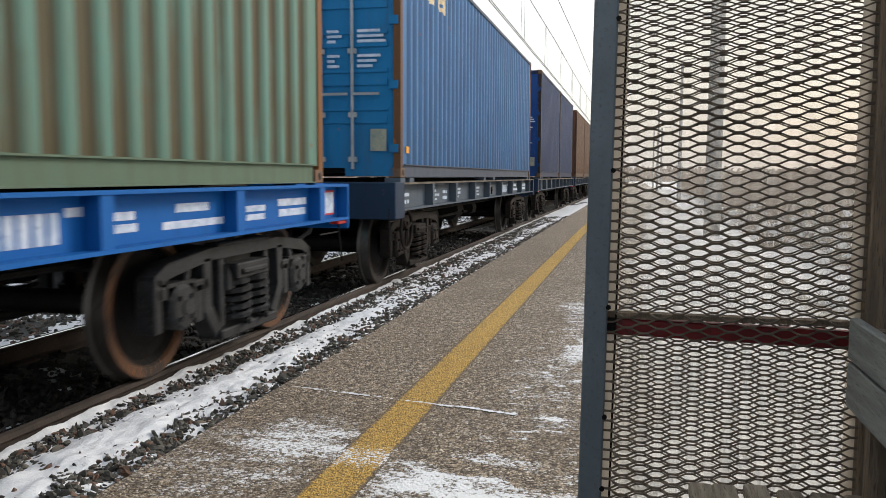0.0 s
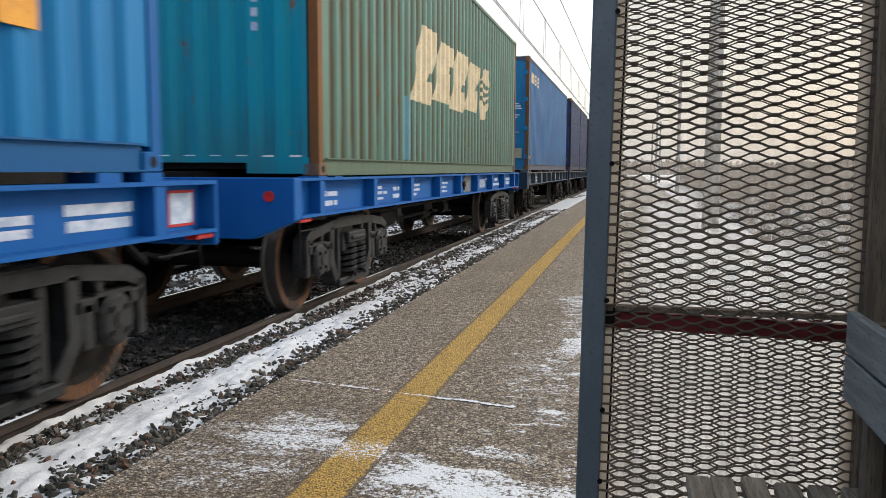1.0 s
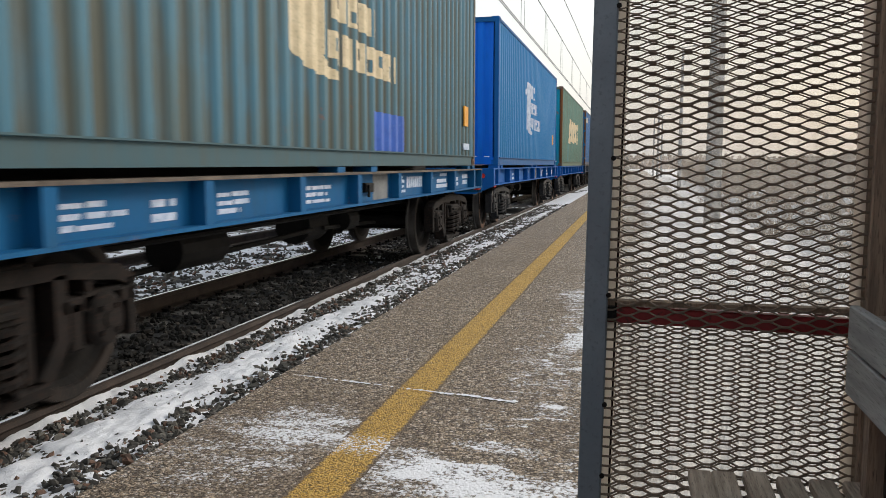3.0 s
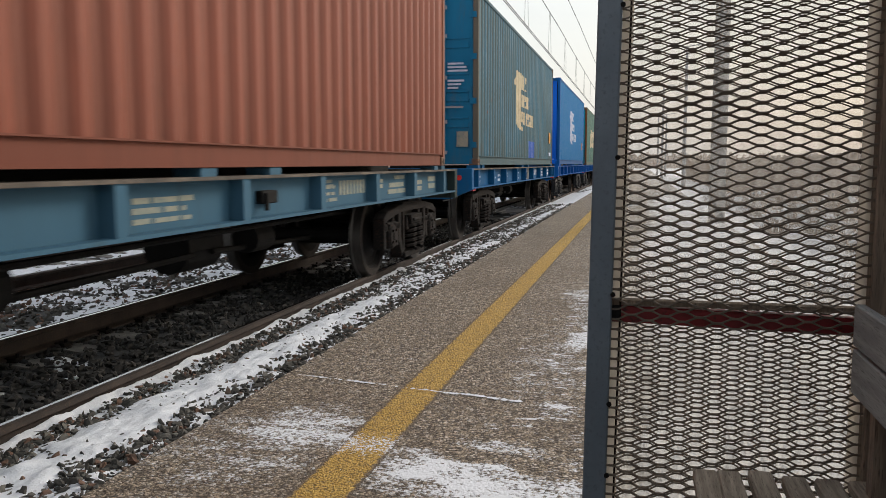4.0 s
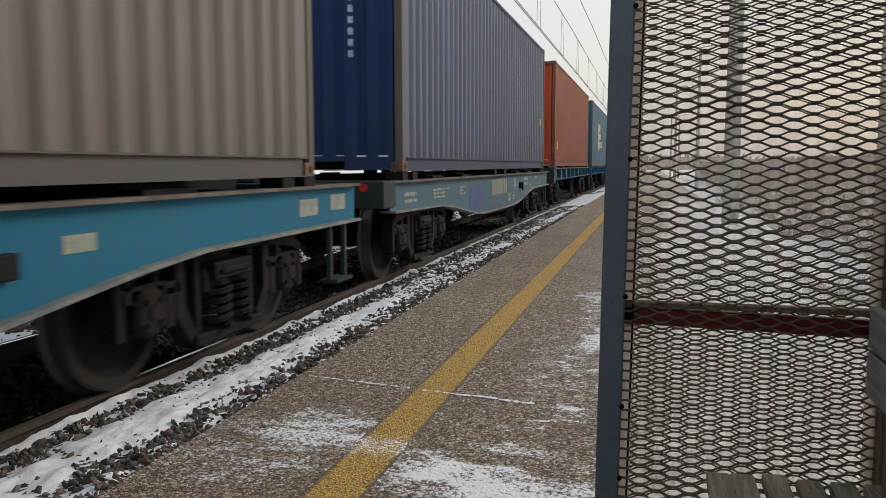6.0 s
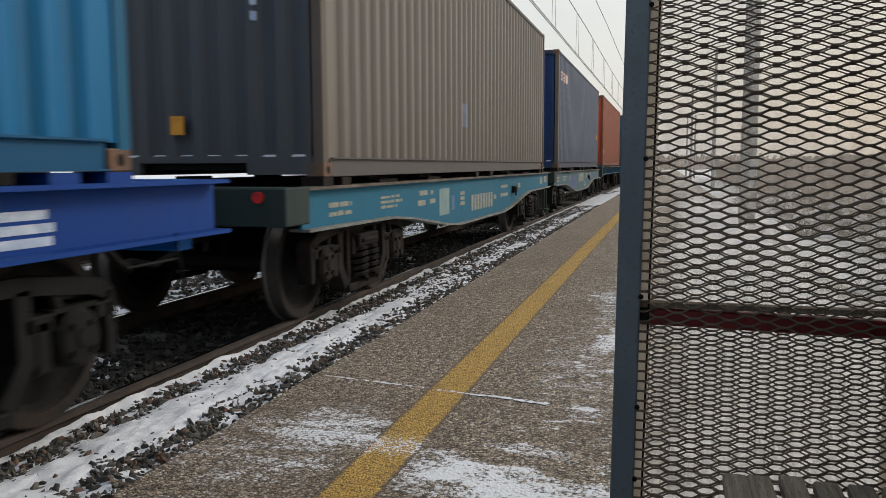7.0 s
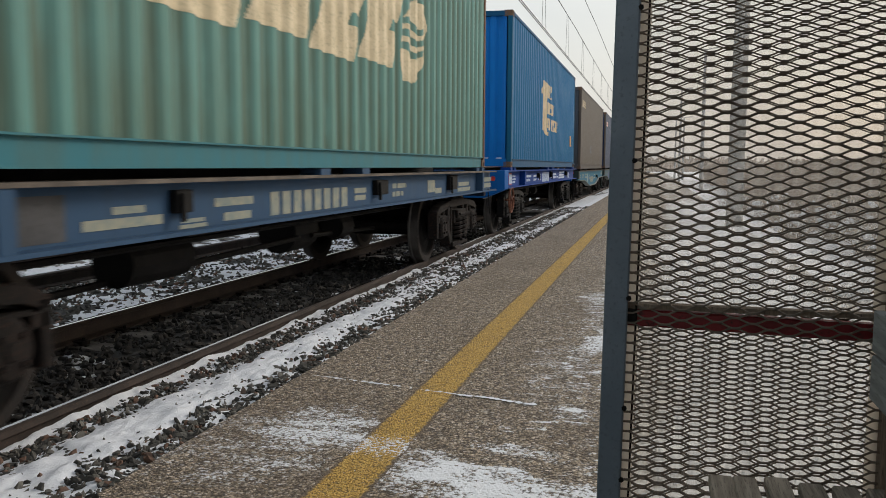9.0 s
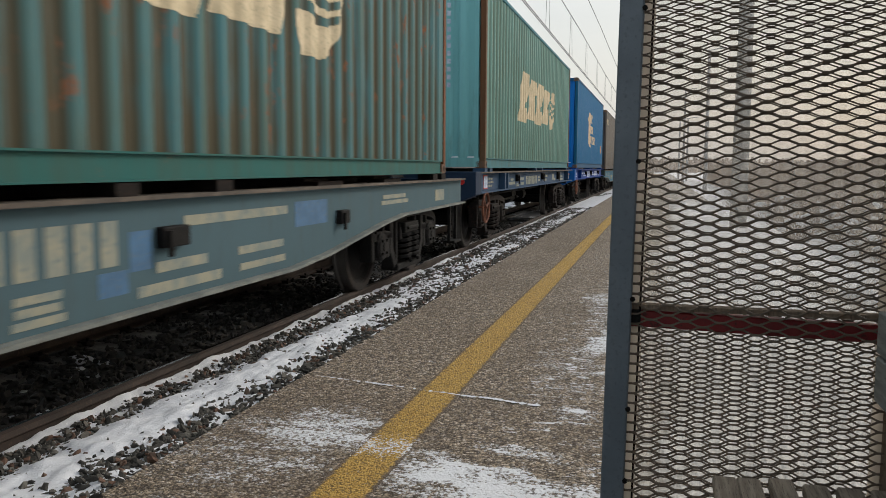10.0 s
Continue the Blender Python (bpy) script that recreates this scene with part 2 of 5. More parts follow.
def field_material():
    m, n = material("snowy_field")
    v = n.coords()
    big, small = n.noise(v, 0.05, 6, 0.6), n.noise(v, 2.5, 6, 0.7)
    grass = n.mix(small, srgb(112, 98, 78), srgb(84, 76, 66))
    f = n.ramp(n.math("ADD", n.math("MULTIPLY", big, 0.5), n.math("MULTIPLY", small, 0.5)), 0.36, 0.46)
    finish(n, n.mix(f, grass, (0.80, 0.82, 0.86, 1)), 0.8, 0, small, 0.5, 0.05)
    return m


def platform_material():
    """Washed aggregate with dry snow blown over it."""
    m, n = material("platform_aggregate")
    v = n.coords()
    wob = n.add("ShaderNodeVectorMath", {0: n.add("ShaderNodeTexNoise", {"Vector": v, "Scale": 55.0, "Detail": 3.0}).outputs["Color"], 1: (0.022, 0.022, 0.022), 2: v})
    wob.operation = "MULTIPLY_ADD"
    grit = n.add("ShaderNodeTexVoronoi", {"Vector": wob.outputs[0], "Scale": 66.0})
    fine, mid, big = n.noise(v, 180, 3, 0.7), n.noise(v, 20, 6, 0.75), n.noise(v, 0.9, 5, 0.6)
    hue = n.add("ShaderNodeSeparateXYZ", {0: grit.outputs["Color"]})
    col = n.mix(hue.outputs[0], srgb(90, 78, 65), srgb(184, 166, 142))
    col = n.mix(n.ramp(hue.outputs[1], 0.78, 0.9), col, srgb(212, 200, 186))
    pit = n.ramp(n.math("ADD", n.math("MULTIPLY", grit.outputs["Distance"], 0.9), n.math("MULTIPLY", mid, 0.8)), 0.74, 1.02)
    col = n.mix(n.math("MULTIPLY", pit, 0.8), col, srgb(50, 43, 38))
    col = n.mix(n.math("MULTIPLY", n.ramp(fine, 0.5, 0.72), 0.5), col, srgb(60, 52, 46))
    col = n.mix(n.math("MULTIPLY", n.ramp(big, 0.4, 0.7), 0.4), col, srgb(98, 84, 70))
    mottle = n.noise(n.scaled(v, (1.0, 0.8, 1.0)), 20, 4, 0.78)
    col = n.mix(n.math("MULTIPLY", n.ramp(mottle, 0.50, 0.66), 0.72), col, srgb(58, 49, 42))
    col = n.mix(n.math("MULTIPLY", n.ramp(mottle, 0.46, 0.32), 0.60), col, srgb(196, 180, 160))
    xyz = n.add("ShaderNodeSeparateXYZ", {0: v})

    wander = n.add("ShaderNodeVectorMath", {0: n.add("ShaderNodeTexNoise", {"Vector": v, "Scale": 2.4, "Detail": 4.0}).outputs["Color"], 1: (0.5, 0.5, 0.0), 2: v})
    wander.operation = "MULTIPLY_ADD"
    back = n.add("ShaderNodeVectorMath", {0: wander.outputs[0], 1: (-0.25, -0.25, 0.0)})
    back.operation = "ADD"
    warp = n.add("ShaderNodeSeparateXYZ", {0: back.outputs[0]})

    def blob(cx, cy, rx, ry, amount):
        dx = n.math("DIVIDE", n.math("SUBTRACT", warp.outputs[0], cx), rx)
        dy = n.math("DIVIDE", n.math("SUBTRACT", warp.outputs[1], cy), ry)
        d = n.math("ADD", n.math("MULTIPLY", dx, dx), n.math("MULTIPLY", dy, dy))
        return n.math("MULTIPLY", n.ramp(d, 1.0, 0.0), amount)

    total = None
    for b in SNOW_BLOBS:
        s = blob(*b)
        total = s if total is None else n.math("ADD", total, s)
    sweep = n.noise(n.scaled(v, (1.1, 3.4, 1)), 2.6, 6, 0.68, 0.4)
    grain = n.math("ADD", n.math("MULTIPLY", n.noise(n.scaled(v, (1.0, 1.7, 1)), 48, 3, 0.8), 0.75), n.math("MULTIPLY", hue.outputs[2], 0.25))
    amount = n.math("ADD", n.math("MULTIPLY_ADD", sweep, 0.75, -0.10), n.math("ADD", n.math("MULTIPLY", grain, 1.05), n.math("MULTIPLY", total, 0.42)))
    dabs = n.ramp(n.noise(n.scaled(v, (1.0, 1.9, 1)), 6.5, 4, 0.62), 0.54, 0.70)
    amount = n.math("ADD", amount, n.math("MULTIPLY", n.math("MULTIPLY", dabs, n.ramp(xyz.outputs[0], -1.15, -0.5)), 0.36))
    far = n.ramp(xyz.outputs[0], -0.95, 0.9)
    amount = n.math("ADD", amount, n.math("MULTIPLY", far, 0.16))
    f = n.ramp(amount, 0.99, 1.15)
    col = n.mix(f, col, (0.69, 0.705, 0.735, 1))
    bare = n.math("MULTIPLY_ADD", f, -0.8, 1.0)
    h = n.math("ADD", n.math("MULTIPLY", n.math("MULTIPLY", grit.outputs["Distance"], -1.0), bare), n.math("ADD", n.math("MULTIPLY", f, 0.5), n.math("MULTIPLY", n.math("MULTIPLY", mid, 1.2), bare)))
    finish(n, col, 0.85, 0, h, 0.9, 0.014)
    return m


SNOW_BLOBS = [  # x, y, half width, half length, amount
    (-1.02, 3.38, 0.30, 0.24, 0.66), (-0.74, 3.16, 0.44, 0.34, 0.66), (-0.45, 3.18, 0.36, 0.32, 0.50), (-0.60, 3.62, 0.28, 0.15, 0.45), (-1.28, 3.62, 0.20, 0.22, 0.5),
    (-1.60, 3.82, 0.42, 0.40, 0.46), (-1.80, 3.40, 0.60, 0.75, 0.40), (-0.42, 4.42, 0.14, 0.22, 0.5), (-0.38, 6.3, 0.16, 0.65, 0.62), (-0.55, 5.5, 0.35, 1.2, 0.30), (-0.40, 7.6, 0.3, 1.2, 0.32),
    (-0.60, 8.4, 0.26, 0.5, 0.42), (-0.2, 12.5, 0.5, 0.9, 0.35), (-0.6, 27.0, 0.8, 1.2, 0.7), (0.75, 6.5, 0.85, 5.0, 1.25), (0.3, 3.6, 0.4, 1.2, 0.8),
    (0.9, 12.0, 1.1, 9.0, 1.0), (1.2, 24.0, 1.2, 14.0, 0.7)]

field = heightfield("ground", -3000, 3000, 61, -3000, 3000, 61, lambda x, y: -0.62, field_material())
tagged(field, "snow-dusted open ground with dry grass", "ground", kind="structure")


def bed_height(x, y):
    """Crushed stone: level under the track, lower between the sleepers' ends and the platform."""
    h = -0.20 if x < -3.14 else -0.098 + 0.062 * min(1.0, max(0.0, (x + 3.05) / 0.85))
    if x < -9.8:
        h -= 0.25 * (-9.8 - x)
    return h + 0.02 * noise.noise((x * 4, y * 4, 0))


bed = heightfield("ballast_bed", -11.5, -2.15, 140, -30, 260, 560, bed_height, STONE_DARK)
tagged(bed, "dark crushed-stone bed under the track", "ballast", kind="structure")
far_bed = one_box(-11.5, -2.2, 260, 900, -0.6, -0.2)
tagged(part("ballast_bed_far", far_bed, STONE), "grey crushed-stone bed running to the distance", "ballast", kind="structure")


def scatter_stones(name, count, x0, x1, y0, y1, zf, mat, label, big=(0.018, 0.036), power=1.0):
    """Many angular stones in one mesh."""
    rng = np.random.default_rng(len(name) * 7 + count)
    bm = bmesh.new()
    bmesh.ops.create_icosphere(bm, subdivisions=1, radius=1)
    base = np.array([v.co[:] for v in bm.verts])
    tri = np.array([[v.index for v in f.verts] for f in bm.faces])
    bm.free()
    base = base[:]
    V, F = [], []
    for i in range(count):
        x = rng.uniform(x0, x1)
        y = y0 + (y1 - y0) * rng.random() ** power
        s = rng.uniform(*big)
        q = base * (1 + rng.uniform(-0.38, 0.3, (len(base), 1))) * rng.uniform(0.55, 1.5, 3) * (1.25, 1.25, 0.6) * s
        a, b = rng.uniform(0, 6.28, 2)
        rz = np.array([[np.cos(a), -np.sin(a), 0], [np.sin(a), np.cos(a), 0], [0, 0, 1]])
        rx = np.array([[1, 0, 0], [0, np.cos(b), -np.sin(b)], [0, np.sin(b), np.cos(b)]])
        q = q @ rx.T @ rz.T + (x, y, zf(x, y) + s * rng.uniform(-0.2, 0.95))
        F.append(tri + 42 * i if len(base) == 42 else tri + len(base) * i)
        V.append(q)
    V, F = np.concatenate(V), np.concatenate(F)
    me = bpy.data.meshes.new(name)
    me.from_pydata(V.tolist(), [], F.tolist())
    return tagged(share(name, me, mat), label, "ballast", kind="stuff")


def snow_height(x, y):
    """Snow between the rail and the platform: a wedge against the rail, a clean band that breaks up farther on, crumbs among the stones."""
    away = min(1.0, max(0.0, (y - 4.2) / 4.0))
    middle = -2.62 + 0.04 * away + 0.16 * min(1.0, max(0.0, (y - 9.0) / 6.0)) + 0.035 * noise.noise((0, y * 1.7, 4))
    u = (x - middle) / (0.185 - 0.07 * away)
    patches = 1.0 - away * min(1.0, max(0.0, 0.55 - 1.3 * noise.noise((2.0, y * 0.62, 9.2))))
    band = 0.025 * math.exp(-u * u * u * u) * patches
    wedge = (0.026 + 0.030 * noise.noise((1.0, y * 2.1, 6.0))) * math.exp(-((x + 3.10) / 0.075) ** 2) * (1.0 - 0.4 * away)
    n1 = noise.fractal((x * 9, y * 5.5, 3.1), 0.8, 2.2, 4)
    n2 = noise.noise((x * 3.3, y * 1.2, 7.7))
    return bed_height(x, y) + 0.0155 + band + wedge + 0.015 * n1 + 0.009 * n2 + 0.003 * noise.noise((x * 22, y * 22, 1))


snow_strip = heightfield("snow_strip", -3.10, -2.13, 84, 1.5, 40, 1900, snow_height, SNOW)
tagged(snow_strip, "wind-packed snow lying along the crushed stone", "snow", kind="stuff")
near_snow = heightfield("snow_strip_near", -3.10, -2.13, 40, -20, 1.5, 420, snow_height, SNOW)
tagged(near_snow, "wind-packed snow lying along the crushed stone", "snow", kind="stuff")
far_snow = heightfield("snow_patches", -3.03, -2.2, 16, 40, 160, 500, lambda x, y: bed_height(x, y) + 0.01 + 0.05 * noise.noise((x * 2, y * 0.4, 1)), SNOW)
tagged(far_snow, "patchy snow on the crushed stone far off", "snow", kind="stuff")


def between_snow(x, y):
    return bed_height(x, y) - 0.035 + 0.05 * noise.noise((x * 1.6, y * 1.6, 2)) + 0.03 * noise.noise((x * 7, y * 7, 5))


track_snow = heightfield("snow_beyond_track", -9.6, -4.95, 120, 0, 45, 600, lambda x, y: between_snow(x, y) + 0.042, SNOW)
tagged(track_snow, "thin snow between the stones beyond the track", "snow", kind="stuff")
rail_snow = heightfield("snow_between_rails", -4.6, -3.3, 60, 0, 30, 600, lambda x, y: between_snow(x, y) + 0.013, SNOW)
tagged(rail_snow, "small leftovers of snow between the rails", "snow", kind="stuff")

scatter_stones("ballast_stones", 18000, -3.06, -2.15, 1.8, 28, lambda x, y: bed_height(x, y) + 0.008, STONE, "loose grey crushed stones beside the rail", (0.008, 0.020), 1.45)
scatter_stones("edge_stones", 1700, -2.36, -2.13, 1.8, 24, lambda x, y: bed_height(x, y) + 0.012, STONE, "loose grey crushed stones along the platform's edge", (0.008, 0.022), 1.5)
scatter_stones("rail_side_stones", 2000, -3.02, -2.80, 1.8, 24, lambda x, y: bed_height(x, y) + 0.012, STONE, "loose grey crushed stones against the rail", (0.008, 0.021), 1.5)
scatter_stones("rail_bed_stones", 9000, -4.66, -3.22, 1.8, 22, bed_height, STONE_DARK, "dark crushed stones between the rails", (0.014, 0.030), 1.4)
scatter_stones("far_side_stones", 17000, -8.2, -4.82, 2, 30, bed_height, STONE, "grey crushed stones beyond the track with snow between them", (0.015, 0.029), 1.25)

RAIL = [(-0.036, -0.002), (-0.028, 0.0), (0.028, 0.0), (0.036, -0.004), (0.036, -0.034), (0.010, -0.048), (0.009, -0.135), (0.068, -0.155), (0.068, -0.172),
        (-0.068, -0.172), (-0.068, -0.155), (-0.009, -0.135), (-0.010, -0.048), (-0.036, -0.034)]


def railway_track(cx, label, top):
    tr = empty("railway_track", label, "railway track", "tracks", "structure")
    for sx in (-0.795, 0.795):
        bm = bmesh.new()
        prism_y(bm, [(cx + sx + x, z - (0 if top else 0.01)) for x, z in RAIL], -40, 700)
        part("rail", bm, RAIL_SIDE, tr)
        inner = cx + sx - math.copysign(0.017, sx)
        bm = one_box(inner - 0.013, inner + 0.013, -40, 700, -0.004, 0.0012)
        part("running_surface", bm, RAIL_TOP if top else SNOW, tr, "bright worn running surface" if top else "snow lying on the rail head")
    me = None
    for i in range(90 if top else 60):
        y = 0.3 + i * 0.545
        if me is None:
            bm = bmesh.new()
            prism_y(bm, [(-1.35, -0.36), (1.35, -0.36), (1.35, -0.19), (0.55, -0.176), (0.3, -0.205), (-0.3, -0.205), (-0.55, -0.176), (-1.35, -0.19)], -0.13, 0.13)
            ob = part("sleeper", bm, CONCRETE, tr)
            me = ob.data
        else:
            ob = share("sleeper", me, None, tr)
        ob.location = (cx, y, 0)
    if top:
        bm = bmesh.new()
        box(bm, -0.07, 0.07, -0.05, 0.05, -0.18, -0.145)
        tube(bm, [(0.045, 0, -0.15), (0.045, 0, -0.118)], 0.014, 6)
        clip = None
        for i in range(60):
            for sx in (-0.72, -0.87, 0.72, 0.87):
                ob = part("rail_clip", bm, RUST_IRON, tr) if clip is None else share("rail_clip", clip, None, tr)
                clip = ob.data
                ob.location = (cx + sx, 0.3 + i * 0.545, 0)
    return tr


railway_track(TRACK_X, "railway track with rusty rails on concrete sleepers", True)
railway_track(TRACK_X - 4.1, "second railway track half under snow", False)

# the platform, a slab with a cross joint
PLATFORM = platform_material()
deck = part("platform", one_box(-2.16, 1.9, -30, 180, -0.55, 0.0), PLATFORM)
tagged(deck, "low platform of rough aggregate dusted with dry snow", "platform", kind="structure")
bm = bmesh.new()
last = None
for i in range(160):
    x = -2.12 + i * 0.0095
    y = 4.70 - 0.178 * (x + 2.07) + 0.020 * noise.noise((x * 5, 0, 2)) + 0.008 * noise.noise((x * 23, 0, 6))
    half = 0.003 + 0.012 * noise.noise((x * 4, 4, 1)) + 0.022 * noise.noise((x * 37, 2, 9)) + (0.012 if x > -1.05 else 0.004)
    if half < 0.001:
        last = None
        continue
    row = (bm.verts.new((x, y - half, 0.0055)), bm.verts.new((x, y + half, 0.0055)))
    if last:
        bm.faces.new((last[0], row[0], row[1], last[1]))
    last = row
tagged(part("platform_joint_snow", bm, SNOW), "thin ragged line of snow in the platform's joint", "snow", kind="stuff")


def worn_yellow():
    m, n = material("worn_yellow_line")
    v = n.coords()
    xyz = n.add("ShaderNodeSeparateXYZ", {0: v})
    wob = n.add("ShaderNodeVectorMath", {0: n.add("ShaderNodeTexNoise", {"Vector": v, "Scale": 55.0, "Detail": 3.0}).outputs["Color"], 1: (0.022, 0.022, 0.022), 2: v})
    wob.operation = "MULTIPLY_ADD"
    grit = n.add("ShaderNodeTexVoronoi", {"Vector": wob.outputs[0], "Scale": 88.0})
    hue = n.add("ShaderNodeSeparateXYZ", {0: grit.outputs["Color"]})
    fine, mid, wide = n.noise(v, 130, 4, 0.75), n.noise(v, 24, 5, 0.7), n.noise(v, 1.6, 4, 0.6)
    col = n.mix(hue.outputs[0], srgb(184, 144, 62), srgb(216, 178, 92))
    col = n.mix(n.math("MULTIPLY", wide, 0.5), col, srgb(160, 128, 66))
    pit = n.ramp(n.math("ADD", n.math("MULTIPLY", grit.outputs["Distance"], 0.8), n.math("ADD", n.math("MULTIPLY", mid, 0.7), n.math("MULTIPLY", fine, 0.3))), 0.90, 1.06)
    col = n.mix(n.math("MULTIPLY", pit, 0.7), col, srgb(84, 68, 46))
    worn_edge = n.ramp(n.math("ADD", n.math("ABSOLUTE", n.math("ADD", xyz.outputs[0], 1.226)), n.math("MULTIPLY", mid, 0.06)), 0.126, 0.150)
    col = n.mix(worn_edge, col, srgb(104, 90, 76))
    spot = n.math("MULTIPLY", n.ramp(n.math("ABSOLUTE", n.math("SUBTRACT", xyz.outputs[1], 3.58)), 0.26, 0.0), 0.24)
    snow = n.ramp(n.math("ADD", n.math("ADD", n.math("MULTIPLY", n.noise(n.scaled(v, (1, 1.7, 1)), 48, 3, 0.8), 0.75), n.math("MULTIPLY", hue.outputs[2], 0.25)), spot), 0.70, 0.78)
    col = n.mix(snow, col, (0.78, 0.80, 0.84, 1))
    h = n.math("ADD", n.math("MULTIPLY", grit.outputs["Distance"], -1.0), n.math("MULTIPLY", mid, 1.2))
    finish(n, col, 0.85, 0, h, 0.9, 0.014)
    return m


YELLOW = worn_yellow()
rng = random.Random(4)
bm = bmesh.new()
ys = [-8 + i * 0.06 for i in range(900)] + [46 + i for i in range(120)]
left = [bm.verts.new((-1.352 + rng.uniform(-0.004, 0.004), y, 0.004)) for y in ys]
right = [bm.verts.new((-1.100 + rng.uniform(-0.004, 0.004), y, 0.004)) for y in ys]
for i in range(len(ys) - 1):
    bm.faces.new((left[i], right[i], right[i + 1], left[i + 1]))
tagged(part("yellow_line", bm, YELLOW), "worn yellow safety line painted on the platform", "painted line", kind="structure")


# ---- the train ----
SIDE_X = 1.219
SIDE_W = [(0.0, 0.0), (0.072, 0.0), (0.140, -0.036), (0.210, -0.036), (0.278, 0.0)]


def side_profile(length):
    """Points (y, depth) of the corrugated side, from end to end."""
    a, b = -length / 2 + 0.10, length / 2 - 0.10
    k = int((b - a - 0.07) / 0.278)
    lead = (b - a - k * 0.278 - 0.072) / 2
    pts = [(a, 0.0)]
    for i in range(k):
        for y, d in SIDE_W[:-1]:
            pts.append((a + lead + i * 0.278 + y, d))
    pts += [(a + lead + k * 0.278, 0.0), (b, 0.0)]
    return pts


def depth_at(pts, y):
    return float(np.interp(y, [p[0] for p in pts], [p[1] for p in pts]))


def corrugated_side(length, z0, z1, sx):
    pts = side_profile(length)
    bm = bmesh.new()
    rows = []
    for x_of, z in ((lambda d: 1.206 + d, z0), (lambda d: 1.206 + d, z1), (lambda d: 1.150, z1), (lambda d: 1.150, z0)):
        rows.append([bm.verts.new((sx * x_of(d), y, z)) for y, d in pts])
    for r in range(4):
        p, q = rows[r], rows[(r + 1) % 4]
        for i in range(len(pts) - 1):
            f = (p[i], p[i + 1], q[i + 1], q[i])
            bm.faces.new(f if sx > 0 else f[::-1])
    return bm


def corrugated_end(z0, z1, sy, half, depth=0.05):
    """The closed end: broad vertical corrugations set back from the posts."""
    bm = bmesh.new()
    n, w = 8, 2.20
    p = [(-w / 2, 0.0)]
    for i in range(n):
        a = -w / 2 + 0.04 + i * (w - 0.08) / n
        s = (w - 0.08) / n
        p += [(a, 0.0), (a + s * 0.32, 0.0), (a + s * 0.5, -depth), (a + s * 0.82, -depth)]
    p += [(w / 2, 0.0)]
    rows = []
    for fy, z in ((lambda d: half - 0.03 + d, z0), (lambda d: half - 0.03 + d, z1), (lambda d: half - 0.12, z1), (lambda d: half - 0.12, z0)):
        rows.append([bm.verts.new((x, sy * fy(d), z)) for x, d in p])
    for r in range(4):
        a, b = rows[r], rows[(r + 1) % 4]
        for i in range(len(p) - 1):
            f = (a[i], a[i + 1], b[i + 1], b[i])
            bm.faces.new(f if sy < 0 else f[::-1])
    return bm, [(a + b) / 2 for (a, da), (b, db) in zip(p, p[1:]) if da < 0 and db < 0]


def painted_shape(length, inside, y0, y1, z0, z1, sx=1, dy=0.014, dz=0.012):
    """Paint that follows the corrugation: columns of thin quads wherever inside(u, v) holds."""
    pts = side_profile(length)
    bm = bmesh.new()
    ny = int((y1 - y0) / dy)
    nz = int((z1 - z0) / dz)
    for i in range(ny):
        ya, yb = y0 + i * dy, y0 + (i + 1) * dy
        u = ((ya + yb) / 2 - y0) / (y1 - y0)
        xa, xb = (sx * (1.209 + depth_at(pts, y)) for y in (ya, yb))
        run = None
        for j in range(nz + 1):
            ok = j < nz and inside(u, (j + 0.5) / nz)
            if ok and run is None:
                run = j
            if not ok and run is not None:
                za, zb = z0 + run * dz, z0 + j * dz
                f = [bm.verts.new(c) for c in ((xa, ya, za), (xb, yb, za), (xb, yb, zb), (xa, ya, zb))]
                bm.faces.new(f if sx > 0 else f[::-1])
                run = None
    return bm


def in_poly(pts, x, y):
    hit = False
    for (x0, y0), (x1, y1) in zip(pts, pts[1:] + pts[:1]):
        if (y0 > y) != (y1 > y) and x < (x1 - x0) * (y - y0) / (y1 - y0) + x0:
            hit = not hit
    return hit


def slanted_mark(u, v):
    """A row of five leaning, ragged blocks, the last one round with waved cuts; u runs along the side, v up."""
    lean = u - 0.08 * (v - 0.5)
    k = (lean - 0.045) / 0.185
    i, f = int(math.floor(k)), k - math.floor(k)
    if i < 0 or i > 4:
        return False
    lowest = (0.0, 0.10, 0.05, 0.12, 0.04)[i]
    if not lowest <= v <= (1.0, 0.94, 0.97, 0.92, 0.96)[i] or f > 0.86:
        return False
    if i == 4:
        wave = 0.04 * math.sin(f * 9)
        cut = any(abs(v - c - wave) < 0.04 for c in (0.38, 0.52, 0.66)) and f < 0.8
        return math.hypot((f - 0.45) / 0.45, (v - 0.5) / 0.5) < 1.0 and not cut
    notch = (0.36, 0.60, 0.42, 0.55)[i]
    return not (f > 0.66 and abs(v - notch) < 0.06)


